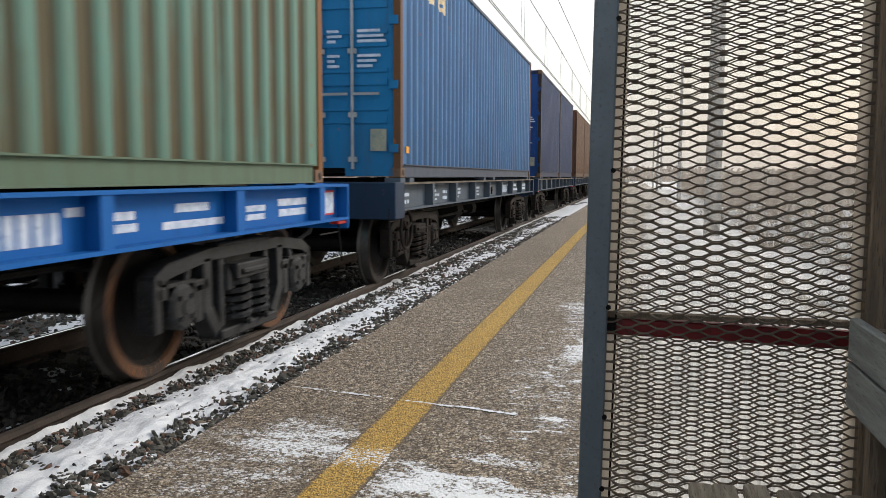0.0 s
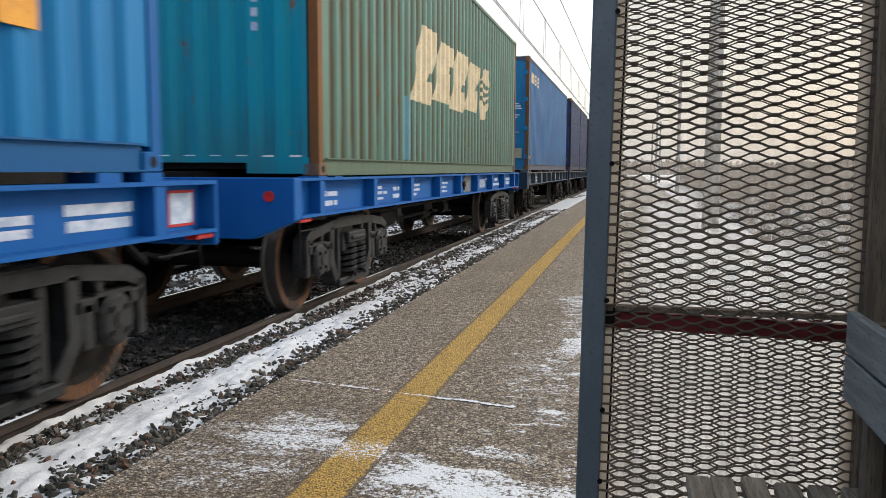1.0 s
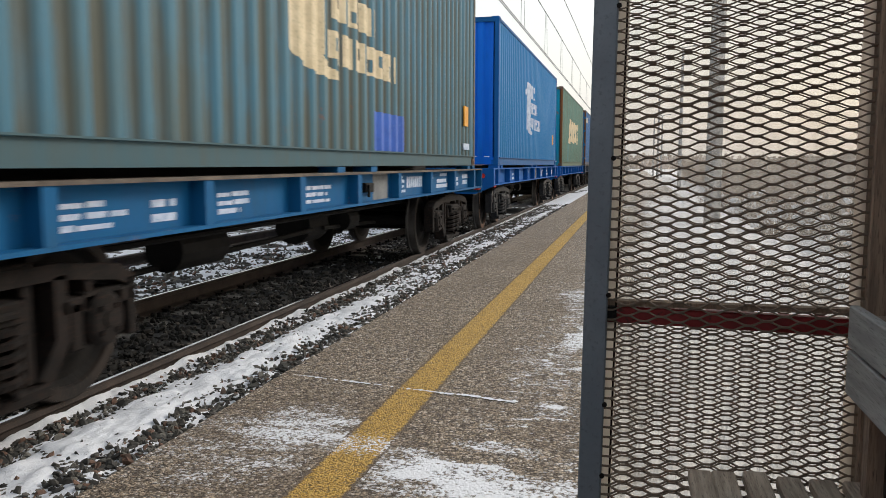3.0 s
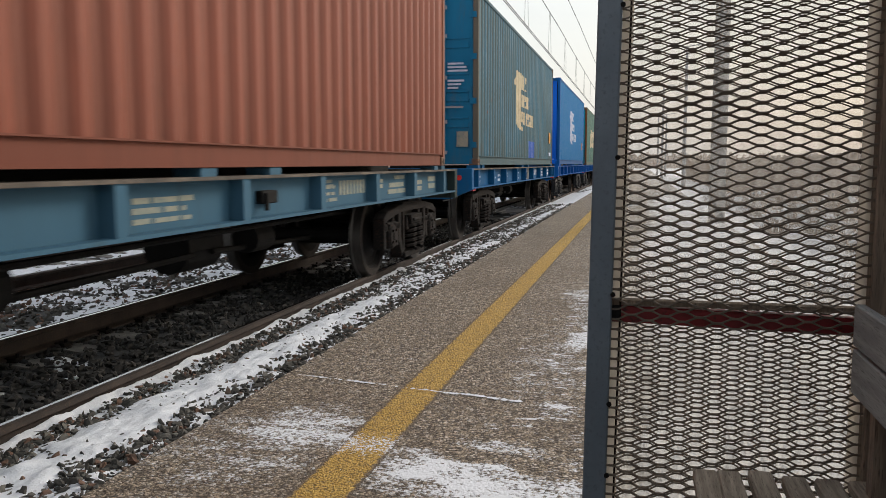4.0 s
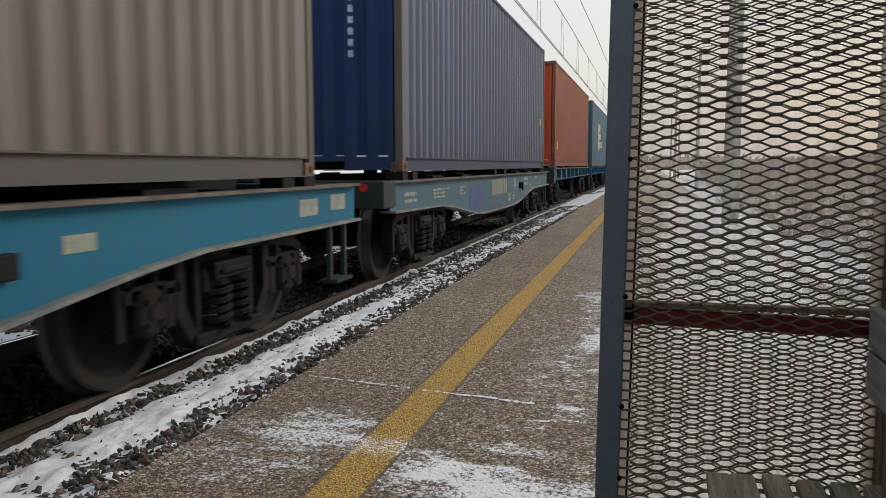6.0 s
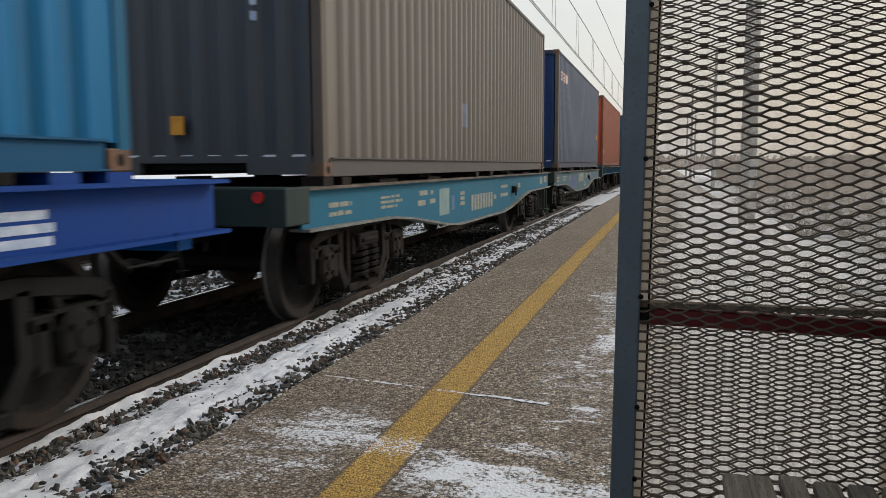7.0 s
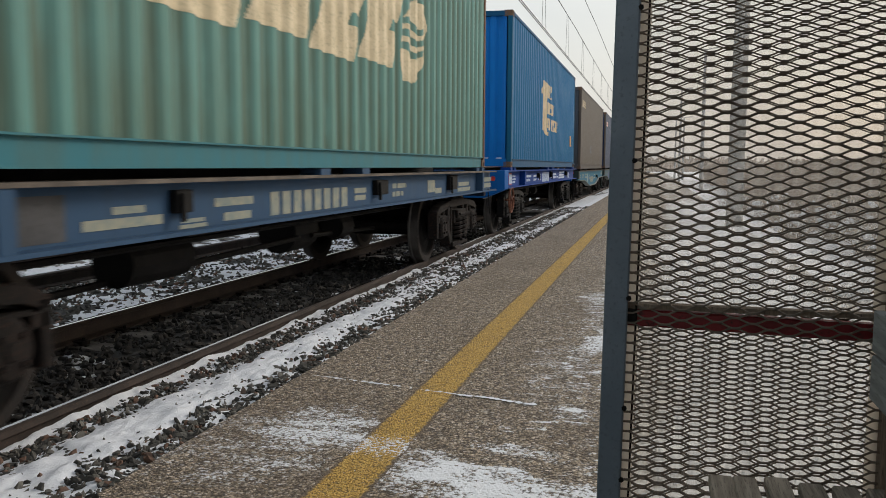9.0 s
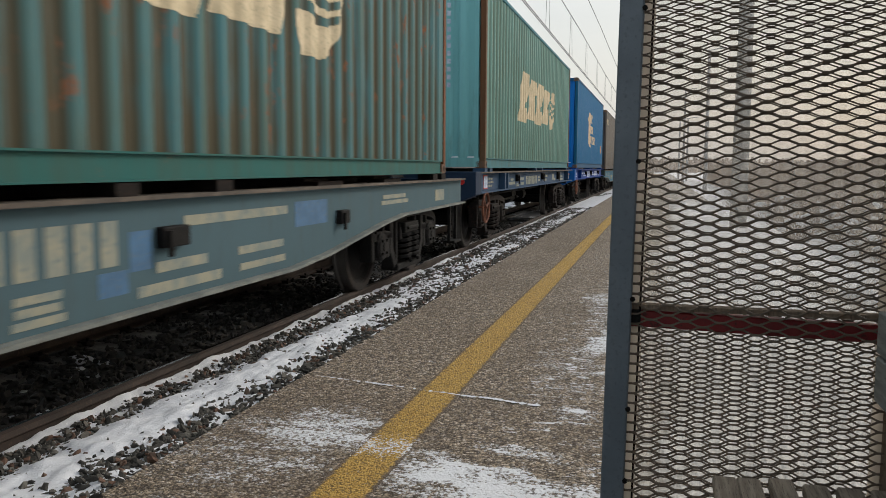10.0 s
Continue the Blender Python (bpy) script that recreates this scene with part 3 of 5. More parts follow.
def stacked_mark(u, v):
    """A tall thick hook with a ragged head and rows of short blocks beside it."""
    if u < 0.30 and v > 0.20:
        return v > 0.76 and u > 0.04 + 0.5 * (v - 0.9) or 0.06 < u < 0.29
    if u < 0.40 and v <= 0.20:
        return math.hypot((u - 0.36) / 0.30, (v - 0.22) / 0.16) < 1.0 and math.hypot((u - 0.46) / 0.20, (v - 0.26) / 0.15) > 1.0
    for u0, u1, v0, v1, step in ((0.34, 0.98, 0.16, 0.38, 0.105), (0.36, 0.74, 0.46, 0.66, 0.125), (0.33, 0.62, 0.74, 0.98, 0.15)):
        if u0 < u < u1 and v0 < v < v1:
            k = (u - u0) / step
            f, i = k - math.floor(k), int(k)
            mid = v0 + (v1 - v0) * (0.35 if i % 2 else 0.62)
            return f < 0.84 and not (0.34 < f < 0.60 and abs(v - mid) < (v1 - v0) * 0.2)
    return False


def small_mark(u, v):
    """A short row of three thick blocks."""
    k = u / 0.34
    f = k - math.floor(k)
    return f < 0.82 and not (0.32 < f < 0.5 and (0.2 < v < 0.4 or 0.6 < v < 0.8))


def shipping_container(label, paints, length=12.192, height=2.965, door_end=False, marks=(), serial=True, extras=(), end_plates=(), rusty=True):
    """paints: side, end, rail, post. Built about its base's middle; the tail end is at -y."""
    side, end, rail, post = paints
    ob = empty("shipping_container", label, "container", "containers on the train")
    h = length / 2
    zb, zt = 0.158, height - 0.075
    for sx in (1, -1):
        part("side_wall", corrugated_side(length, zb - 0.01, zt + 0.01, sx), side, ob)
        x0, x1 = sorted((sx * 1.13, sx * SIDE_X))
        bm = bmesh.new()
        lip, web = SIDE_X + 0.008, SIDE_X - 0.022
        prism_y(bm, [(sx * x, z) for x, z in ((1.13, 0.004), (lip, 0.004), (lip, 0.014), (web, 0.014), (web, zb - 0.006), (lip, zb - 0.006), (lip, zb + 0.006), (1.13, zb + 0.006))], -h + 0.18, h - 0.18)
        bmesh.ops.recalc_face_normals(bm, faces=bm.faces[:])
        part("bottom_rail", bm, rail, ob)
        part("top_rail", one_box(x0, x1, -h + 0.18, h - 0.18, zt, height - 0.012, bevel=0.008), rail, ob)
        for sy in (1, -1):
            ya, yb = sorted((sy * (h - 0.10), sy * h))
            bm = bmesh.new()
            box(bm, x0, x1, ya, yb, 0.11, height - 0.11)
            part("corner_post", bm, post, ob)
            for z0, z1 in ((0, 0.118), (height - 0.118, height)):
                bm = bmesh.new()
                yc0, yc1 = sorted((sy * (h - 0.178), sy * h))
                xc0, xc1 = sorted((sx * (SIDE_X + 0.002 - 0.162), sx * (SIDE_X + 0.002)))
                box(bm, xc0, xc1, yc0, yc1, z0, z1)
                bmesh.ops.bevel(bm, geom=bm.edges[:], offset=0.008, segments=1, affect="EDGES")
                c = part("corner_casting", bm, CASTING if rusty else post, ob)
                # no opening is cut: a black disc paints the dark inside of the hole
                hole = bmesh.new()
                lathe_x(hole, [(-0.002, 0.034), (0.002, 0.034)], 12, (yc0 + yc1) / 2, (z0 + z1) / 2)
                for v in hole.verts:
                    v.co.x += sx * (SIDE_X + 0.003)
                part("lock_hole_disc", hole, BLACK_IRON, c)
    for sy in (1, -1):
        ya, yb = sorted((sy * (h - 0.09), sy * h))
        part("top_header", one_box(-1.12, 1.12, ya, yb, zt - 0.03, height - 0.012), rail, ob)
        bm = bmesh.new()
        box(bm, -1.12, -0.52, ya, yb, 0.02, zb + 0.01)
        box(bm, 0.52, 1.12, ya, yb, 0.02, zb + 0.01)
        box(bm, -0.56, 0.56, ya, yb, zb - 0.04, zb + 0.02)
        part("end_sill", bm, end, ob)
        if sy < 0 and door_end:
            for s in (1, -1):
                x0, x1 = sorted((s * 0.008, s * 1.12))
                bm = one_box(x0, x1, -h + 0.03, -h + 0.08, zb + 0.01, zt - 0.03)
                for z in (0.75, 1.2, 1.65, 2.1):
                    box(bm, x0 + 0.07, x1 - 0.07, -h + 0.012, -h + 0.03, z - 0.10, z - 0.02)
                    box(bm, x0 + 0.07, x1 - 0.07, -h + 0.012, -h + 0.03, z + 0.05, z + 0.09)
                door = part("door", bm, end, ob)
                for x in (0.22, 0.62):
                    bm = bmesh.new()
                    tube(bm, [(s * x, -h - 0.012, 0.10), (s * x, -h - 0.012, height - 0.10)], 0.019, 8)
                    for z in (0.22, 0.75, 1.5, 2.2, 2.68):
                        box(bm, s * x - 0.05, s * x + 0.05, -h - 0.022, -h + 0.014, z - 0.03, z + 0.03)
                    part("lock_bar", bm, LAMP_GREY, door, "galvanised lock bar")
                    xa, xb = sorted((s * x, s * (x + 0.34)))
                    part("door_handle", one_box(xa, xb, -h - 0.035, -h - 0.012, 0.98, 1.01), LAMP_GREY, door, "galvanised door handle")
                for z in (0.35, 1.1, 1.85, 2.55):
                    x0, x1 = sorted((s * 1.08, s * 1.19))
                    part("hinge", one_box(x0, x1, -h - 0.012, -h + 0.01, z - 0.05, z + 0.05), end, door)
            for z in (1.72, 1.66, 1.60, 1.43, 1.37, 1.31):
                for xa, xb in ((0.30, 0.44 + 0.05 * math.sin(z * 31)), (0.68, 0.94 + 0.10 * math.sin(z * 9))):
                    part("stencil_marking", one_box(xa, xb, -h + 0.006, -h + 0.011, z, z + 0.032), WHITE_MARK, ob)
            part("data_plate", one_box(0.84, 1.04, -h + 0.004, -h + 0.014, 0.32, 0.58), WAGON_CREAM, ob, "dull metal data plate")
        else:
            bm, hollows = corrugated_end(zb, zt - 0.02, sy, h)
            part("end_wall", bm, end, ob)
            if sy < 0:
                for x in hollows:
                    bm = bmesh.new()
                    prism_x(bm, [(-h + 0.035, zb + 0.012), (-h + 0.075, zb + 0.012), (-h + 0.075, zb + 0.03)], x - 0.055, x + 0.055)
                    part("ledge_wedge", bm, SNOW, ob, "small white wedge on the ledge")
                if serial:
                    for i in range(11):
                        z = zt - 0.35 - i * 0.125
                        part("serial_marking", one_box(0.575, 0.635, -h + 0.022, -h + 0.028, z, z + 0.075), WHITE_MARK, ob)
    part("roof", one_box(-1.14, 1.14, -h + 0.09, h - 0.09, height - 0.07, height - 0.025), rail, ob)
    part("floor", one_box(-1.125, 1.125, -h + 0.09, h - 0.09, 0.06, 0.155), BLACK_IRON, ob)
    for kind, y0, y1, z0, z1, mat in marks:
        f = {"slanted": slanted_mark, "stacked": stacked_mark, "small": small_mark, "plain": lambda u, v: True}[kind]
        # seen from outside, +y is to the right hand of the side that faces the platform
        bm = painted_shape(length, f, y0, y1, z0, z1)
        part("painted_emblem" if kind != "plain" else "paint_patch", bm, mat, ob, "faded painted emblem" if kind != "plain" else "patch of fresh paint")
    for x0, x1, z0, z1, mat in end_plates:
        part("plate", one_box(x0, x1, -h + 0.004, -h + 0.03, z0, z1), mat, ob, "small plate on the end wall")
    for y0, y1, z0, z1, mat in extras:
        part("plate", one_box(1.206, 1.224, y0, y1, z0, z1), mat, ob, "coloured warning plate" if mat is not WHITE_MARK else "white data plate")
    return ob


def helix(r, wire, z0, z1, turns, cx=0.0, cy=0.0):
    bm = bmesh.new()
    n = int(turns * 10)
    tube(bm, [(cx + r * math.cos(2 * math.pi * i / 10), cy + r * math.sin(2 * math.pi * i / 10), z0 + (z1 - z0) * i / n) for i in range(n + 1)], wire, 5)
    return bm


WHEEL_R = 0.478
AXLES = (-5.785, -3.935, 3.935, 5.785)
MESHES = {}


def cached(name, make, mat, parent, label="", smooth=False):
    """A part on a mesh made once and shared by all its repeats."""
    key = (name, mat[0].name if isinstance(mat, list) else mat.name)
    if key not in MESHES:
        ob = part(name, make(), mat, parent, label, smooth)
        MESHES[key] = ob.data
        return ob
    return share(name, MESHES[key], None, parent, label)


def wheel_mesh():
    bm = bmesh.new()
    prof = [(-0.075, 0.30), (-0.070, 0.415), (-0.070, 0.500), (-0.045, 0.508), (-0.032, 0.486), (0.062, WHEEL_R - 0.002), (0.066, 0.470), (0.066, 0.405), (0.045, 0.395),
            (0.008, 0.36), (0.012, 0.26), (0.045, 0.17), (0.080, 0.14), (0.085, 0.10), (-0.085, 0.10), (-0.08, 0.15), (-0.05, 0.20), (-0.045, 0.30)]
    lathe_x(bm, prof + prof[:1], 44)
    for f in bm.faces:
        r = math.hypot(f.calc_center_median().y, f.calc_center_median().z)
        f.material_index = 2 if r > 0.474 else 1 if r > 0.395 else 0
    return bm


def side_frame_mesh():
    """One cast side frame of a three-piece bogie, round its middle, its outer face towards +x: flat top chord, pedestal jaws with openings, a spring window."""
    bm = bmesh.new()
    x0, x1 = -0.07, 0.07
    strap(bm, [(-1.20, 0.66), (-1.06, 0.73), (-0.56, 0.785), (0.56, 0.785), (1.06, 0.73), (1.20, 0.66)], 0.085, x0, x1)
    strap(bm, [(-0.42, 0.83), (0.42, 0.83)], 0.04, x0 + 0.01, x1 - 0.01)
    for k in (-1, 1):
        strap(bm, [(k * 0.58, 0.77), (k * 0.60, 0.42), (k * 0.44, 0.22)], 0.11, x0, x1)
        strap(bm, [(k * 0.36, 0.24), (k * 0.36, 0.76)], 0.075, x0 - 0.02, x1 - 0.015)
        strap(bm, [(k * 0.58, 0.585), (k * 1.20, 0.585)], 0.085, x0, x1)
        strap(bm, [(k * 0.84, 0.60), (k * 0.80, 0.74)], 0.055, x0, x1 - 0.01)
        strap(bm, [(k * 1.185, 0.69), (k * 1.19, 0.34)], 0.085, x0, x1)
        strap(bm, [(k * 0.70, 0.60), (k * 0.70, 0.34)], 0.10, x0, x1)
        prism_x(bm, [(min(k * 0.20, k * 0.33), 0.50), (max(k * 0.20, k * 0.33), 0.50), (k * 0.33, 0.70)] if k > 0 else [(-0.33, 0.50), (-0.20, 0.50), (-0.33, 0.70)], -0.05, 0.085)
    strap(bm, [(-0.46, 0.20), (0.46, 0.20)], 0.07, -0.10, 0.10)
    box(bm, -0.09, 0.125, -0.26, 0.26, 0.575, 0.69)
    box(bm, 0.125, 0.15, -0.20, 0.20, 0.61, 0.65)
    bmesh.ops.bevel(bm, geom=bm.edges[:], offset=0.010, segments=1, affect="EDGES")
    return bm


def axle_box_mesh():
    bm = bmesh.new()
    lathe_x(bm, [(-0.10, 0.155), (0.075, 0.155), (0.10, 0.13), (0.105, 0.05), (0.115, 0.045)], 16)
    box(bm, -0.09, 0.07, -0.16, 0.16, 0.06, 0.165)
    for a in range(4):
        t = math.pi / 4 + a * math.pi / 2
        box(bm, 0.10, 0.122, 0.095 * math.cos(t) - 0.015, 0.095 * math.cos(t) + 0.015, 0.095 * math.sin(t) - 0.015, 0.095 * math.sin(t) + 0.015)
    return bm


def axle_mesh():
    bm = bmesh.new()
    tube(bm, [(-1.1, 0, 0), (1.1, 0, 0)], 0.085, 12)
    return bm


def sill_mesh(prof, sx, depth_x=0.13):
    """A side sill: recessed web with flanges; prof gives the bottom edge as (y, z) from tail to head, and the top."""
    low, top = prof
    bm = bmesh.new()
    xo, xw = sx * 1.24, sx * (1.24 - depth_x)
    xi = sx * (1.24 - depth_x - 0.03)
    web = [(y, z + 0.01) for y, z in low] + [(low[-1][0], top - 0.01), (low[0][0], top - 0.01)]
    prism_x(bm, web, min(xi, xw), max(xi, xw))
    x0, x1 = sorted((xo, xi - sx * 0.08))
    head = one_box(x0, x1, low[0][0], low[-1][0], top - 0.024, top)
    foot = bmesh.new()
    prism_x(foot, list(low) + [(y, z + 0.024) for y, z in low[::-1]], x0, x1)
    return bm, head, foot


def handwheel_mesh():
    bm = bmesh.new()
    n = 20
    ring = [(0, 0.24 * math.cos(2 * math.pi * i / n), 0.24 * math.sin(2 * math.pi * i / n)) for i in range(n + 1)]
    tube(bm, ring, 0.022, 6)
    for a in (0.3, 2.4, 4.5):
        tube(bm, [(0, 0, 0), (0, 0.24 * math.cos(a), 0.24 * math.sin(a))], 0.016, 5)
    tube(bm, [(-0.30, 0, 0), (0.03, 0, 0)], 0.022, 6)
    return bm


STRAIGHT = ([(-6.7, 0.80), (-6.35, 0.91), (6.35, 0.91), (6.7, 0.80)], 1.25)
STRAIGHT_A = ([(-6.7, 0.91), (6.7, 0.91)], 1.25)
FISHBELLY = ([(-6.7, 0.81), (-4.35, 0.79), (-3.7, 0.74), (-2.2, 0.57), (-1.5, 0.525), (1.5, 0.525), (2.2, 0.57), (3.7, 0.74), (4.35, 0.79), (6.7, 0.81)], 1.165)


def flat_wagon(label, body, end_paint, iron, belly=False, ribs=(), marks=(), mark_mat=None, boxes=(), patches=(), handwheel=False, sign="front", dot=True, steps=False, block=0.16, nose=6.7, old=True, seat=1.306, tail=-6.84):
    """marks: (y0, y1, z0, z1) bars on the web that faces the platform. The tail is at -y."""
    ob = empty("flat_wagon", label, "railway wagon", "wagons of the train")
    low, top = FISHBELLY if belly else STRAIGHT_A
    low = [(tail + block, low[0][1])] + list(low[1:-1]) + [(nose, low[-1][1])]
    prof = (low, top)
    depth = 0.07 if belly else 0.12
    for sx in (1, -1):
        web, head, foot = sill_mesh(prof, sx, depth)
        sill = part("side_sill", web, body, ob)
        part("top_flange", head, DIRTY_FLANGE if old else body, sill)
        part("bottom_flange", foot, PALE_FLANGE if belly else body, sill)
        for y in ribs:
            x0, x1 = sorted((sx * (1.24 - depth), sx * 1.232))
            part("rib", one_box(x0, x1, y - 0.055, y + 0.055, low[0][1] + 0.024, top - 0.024), body, sill)
    for sy in (1, -1):
        y0, y1 = (tail, tail + block) if sy < 0 else (6.68, 6.84 if tail < -6.8 else 6.72)
        bm = bmesh.new()
        zl = 0.74 if not belly else 0.80
        pts = [(-1.24, zl + 0.16), (-0.85, zl), (0.85, zl), (1.24, zl + 0.16), (1.24, top + 0.004), (-1.24, top + 0.004)] if sy < 0 and not (belly or block > 0.5) else [(-1.24, zl + 0.08), (1.24, zl + 0.08), (1.24, top + 0.004), (-1.24, top + 0.004)]
        prism_y(bm, pts, y0, y1)
        if sy > 0 and nose > 6.8:
            for v in bm.verts:
                v.co.x *= 0.88
        if sy < 0 and block > 0.5:
            for v in bm.verts:
                if v.co.y < -6.8 and abs(v.co.x) > 1.0:
                    v.co.y += 0.45
        bmesh.ops.bevel(bm, geom=bm.edges[:], offset=0.01, segments=1, affect="EDGES")
        beam = part("end_beam", bm, end_paint, ob)
        if not belly and block < 0.3:
            yk = 6.48 if sy > 0 else tail + 0.18
            part("lever_knob", one_box(1.13, 1.22, yk, yk + 0.24, 0.872, 0.905, bevel=0.006), RED_PAINT, ob, "red end of the uncoupling lever")
        if dot and sy < 0 and block < 0.5:
            for x in (-1.0, 1.02):
                bm = bmesh.new()
                tube(bm, [(x, tail, 1.10), (x, tail - 0.02, 1.10)], 0.045, 12)
                part("marker_disc", bm, RED_PAINT, beam, "red marker disc")
        bm = bmesh.new()
        box(bm, -0.14, 0.14, min(sy * 6.3, sy * 7.1), max(sy * 6.3, sy * 7.1), 0.94, 1.16)
        box(bm, -0.17, 0.17, min(sy * 7.05, sy * 7.36), max(sy * 7.05, sy * 7.36), 0.90, 1.20)
        box(bm, -0.26, -0.10, min(sy * 7.15, sy * 7.42), max(sy * 7.15, sy * 7.42), 0.93, 1.17)
        bmesh.ops.bevel(bm, geom=bm.edges[:], offset=0.02, segments=1, affect="EDGES")
        part("coupler", bm, BLACK_IRON, ob)
        bm = bmesh.new()
        tube(bm, [(0.42, sy * 6.8, 0.86), (0.42, sy * 7.0, 0.70), (0.36, sy * 7.2, 0.62), (0.25, sy * 7.32, 0.66)], 0.026, 6)
        part("brake_hose", bm, BLACK_IRON, ob)
        for sx in (1, -1):
            if steps and sy < 0:
                continue
            bm = bmesh.new()
            if steps:
                for dy in (0.0, 0.34):
                    box(bm, sx * 1.16 - 0.02, sx * 1.16 + 0.02, sy * 6.88 - sy * dy - 0.025, sy * 6.88 - sy * dy + 0.025, 0.30, 0.82)
                y0, y1 = sorted((sy * 6.90, sy * 6.52))
                box(bm, sx * 1.16 - 0.08, sx * 1.16 + 0.08, y0, y1, 0.29, 0.32)
            else:
                tube(bm, [(sx * 1.20, sy * 6.50, 0.95), (sx * 1.22, sy * 6.56, 0.52)], 0.008, 6)
                tube(bm, [(sx * 1.20, sy * 6.50, 0.80), (sx * 1.20, sy * 6.05, 0.80)], 0.008, 6)
            part("step" if steps else "grab_rail", bm, (end_paint if iron is not BLACK_IRON or body is BELLY_TEAL else BLACK_IRON) if steps else BLACK_IRON, ob)
    # frame between the sills
    bm = bmesh.new()
    box(bm, -0.19, 0.19, -6.68, 6.68, 0.80 if not belly else 0.70, 1.300 if not belly else 1.225)
    part("centre_sill", bm, BLACK_IRON, ob)
    for y in (-6.05, -4.86, -3.0, -1.5, 0.0, 1.5, 3.0, 4.86, 6.05):
        part("cross_beam", one_box(-1.08, 1.08, y - 0.09, y + 0.09, 0.93, top - 0.03), BLACK_IRON, ob)
    # container seats on the sills
    for sx in (1, -1):
        for y in (-6.0, -5.6, -0.5, 0.5, 5.6, 6.0):
            bm = one_box(sx * 1.13 - 0.11, sx * 1.13 + 0.09, y - 0.10, y + 0.10, top, seat - 0.002)
            part("container_seat", bm, RUST_IRON if belly else body, ob)
        if belly:
            for y in (-4.3, -2.6, 2.4, 4.1):
                bm = bmesh.new()
                box(bm, sx * 1.02 - 0.16, sx * 1.02 + 0.14, y - 0.28, y + 0.28, top, top + 0.035)
                box(bm, sx * 1.02 - 0.07, sx * 1.02 + 0.07, y - 0.40, y + 0.10, top + 0.035, top + 0.062)
                part("folded_stop", bm, RUST_IRON, ob, "rusty folded container stop")
    # bogies
    for sy in (-1, 1):
        cy = sy * 4.86
        part("bolster", one_box(-1.02, 1.02, cy - 0.22, cy + 0.22, 0.58, 0.78, bevel=0.03), iron, ob)
        for sx in (1, -1):
            fr = cached("side_frame", side_frame_mesh, iron, ob)
            fr.matrix_basis = pose(sx * 1.02, cy, 0, 0, 0, 0 if sx > 0 else 180)
            for dy in (-0.145, 0.145):
                coil = cached("spring", lambda: helix(0.112, 0.023, 0.25, 0.56, 5), iron, fr)
                coil.location = (0.035, dy, 0)
            for dy in (-0.925, 0.925):
                a = cached("axle_box", axle_box_mesh, iron, fr)
                a.location = (0.0, dy, WHEEL_R)
        for dy in (-1.28, 1.28):
            bm = bmesh.new()
            tube(bm, [(-0.95, cy + dy * 0.38, 0.36), (0.95, cy + dy * 0.38, 0.36)], 0.035, 6)
            for sx in (-1, 1):
                box(bm, sx * 0.79 - 0.05, sx * 0.79 + 0.05, cy + dy * 0.36 - 0.04, cy + dy * 0.36 + 0.04, 0.28, 0.62)
            part("brake_beam", bm, BLACK_IRON, ob)
    for y in AXLES:
        ax = cached("wheelset", axle_mesh, WHEEL_STEEL, ob)
        ax.location = (0, y, WHEEL_R)
        for sx in (1, -1):
            wh = cached("wheel", wheel_mesh, [WHEEL_STEEL, WHEEL_RIM, WHEEL_TREAD] if iron is GREY_IRON else [DARK_WHEEL, DARK_RIM, WHEEL_TREAD], ax, smooth=False)
            wh.matrix_basis = pose(sx * 0.795, 0, 0, 0, 0, 0 if sx > 0 else 180)
        SPINNING.append((ax, y))
    # brake gear under the frame
    for y, r, ln, x in ((-1.9, 0.17, 0.75, 0.42), (0.7, 0.21, 0.55, 0.30), (1.55, 0.13, 0.35, 0.5)):
        bm = bmesh.new()
        tube(bm, [(x, y - ln / 2, 0.66), (x, y + ln / 2, 0.66)], r, 14)
        for dy in (-0.15, 0.15):
            box(bm, x - 0.03, x + 0.03, y + dy - 0.02, y + dy + 0.02, 0.70, 0.97)
        part("brake_cylinder" if r > 0.2 else "air_reservoir", bm, BLACK_IRON, ob)
    bm = bmesh.new()
    tube(bm, [(0.62, -4.0, 0.78), (0.62, 4.0, 0.78)], 0.022, 6)
    tube(bm, [(0.55, 0.7, 0.62), (0.30, 3.3, 0.50)], 0.025, 6)
    tube(bm, [(0.55, 0.4, 0.62), (0.30, -3.3, 0.50)], 0.025, 6)
    part("brake_rod", bm, BLACK_IRON, ob)
    # what is painted or fixed on the web that faces the platform
    xw = 1.24 - depth
    for y0, y1, z0, z1 in marks:
        part("stencil_marking", one_box(xw - 0.003, xw + 0.004, y0, y1, z0, z1), mark_mat or WHITE_MARK, ob)
    for y0, y1, z0, z1 in boxes:
        b = part("lever_box", one_box(xw - 0.01, xw + 0.06, y0, y1, z0, z1, bevel=0.008), BLACK_IRON, ob)
        part("lever", one_box(xw + 0.06, xw + 0.085, y0 + 0.03, y0 + 0.06, z0 - 0.05, z1 - 0.02), BLACK_IRON, b)
    for y0, y1, z0, z1, mat in patches:
        part("paint_patch", one_box(xw - 0.003, xw + 0.0025, y0, y1, z0, z1), mat, ob, "patch of different paint")
    if sign:
        y0, w = (-5.76, 0.32) if sign == "tail" else (6.30, 0.30)
        plate = part("warning_sign", one_box(xw - 0.003, xw + 0.006, y0, y0 + w, top - 0.29, top - 0.06), RED_PAINT, ob, "small warning plate")
        part("sign_face", one_box(xw + 0.006, xw + 0.009, y0 + 0.015, y0 + w - 0.015, top - 0.272, top - 0.078), WHITE_MARK, plate, "pale sign face")
    if handwheel:
        hw = part("handwheel", handwheel_mesh(), HANDWHEEL_RUST if block < 0.5 else RUST_IRON, ob, "rusty brake handwheel")
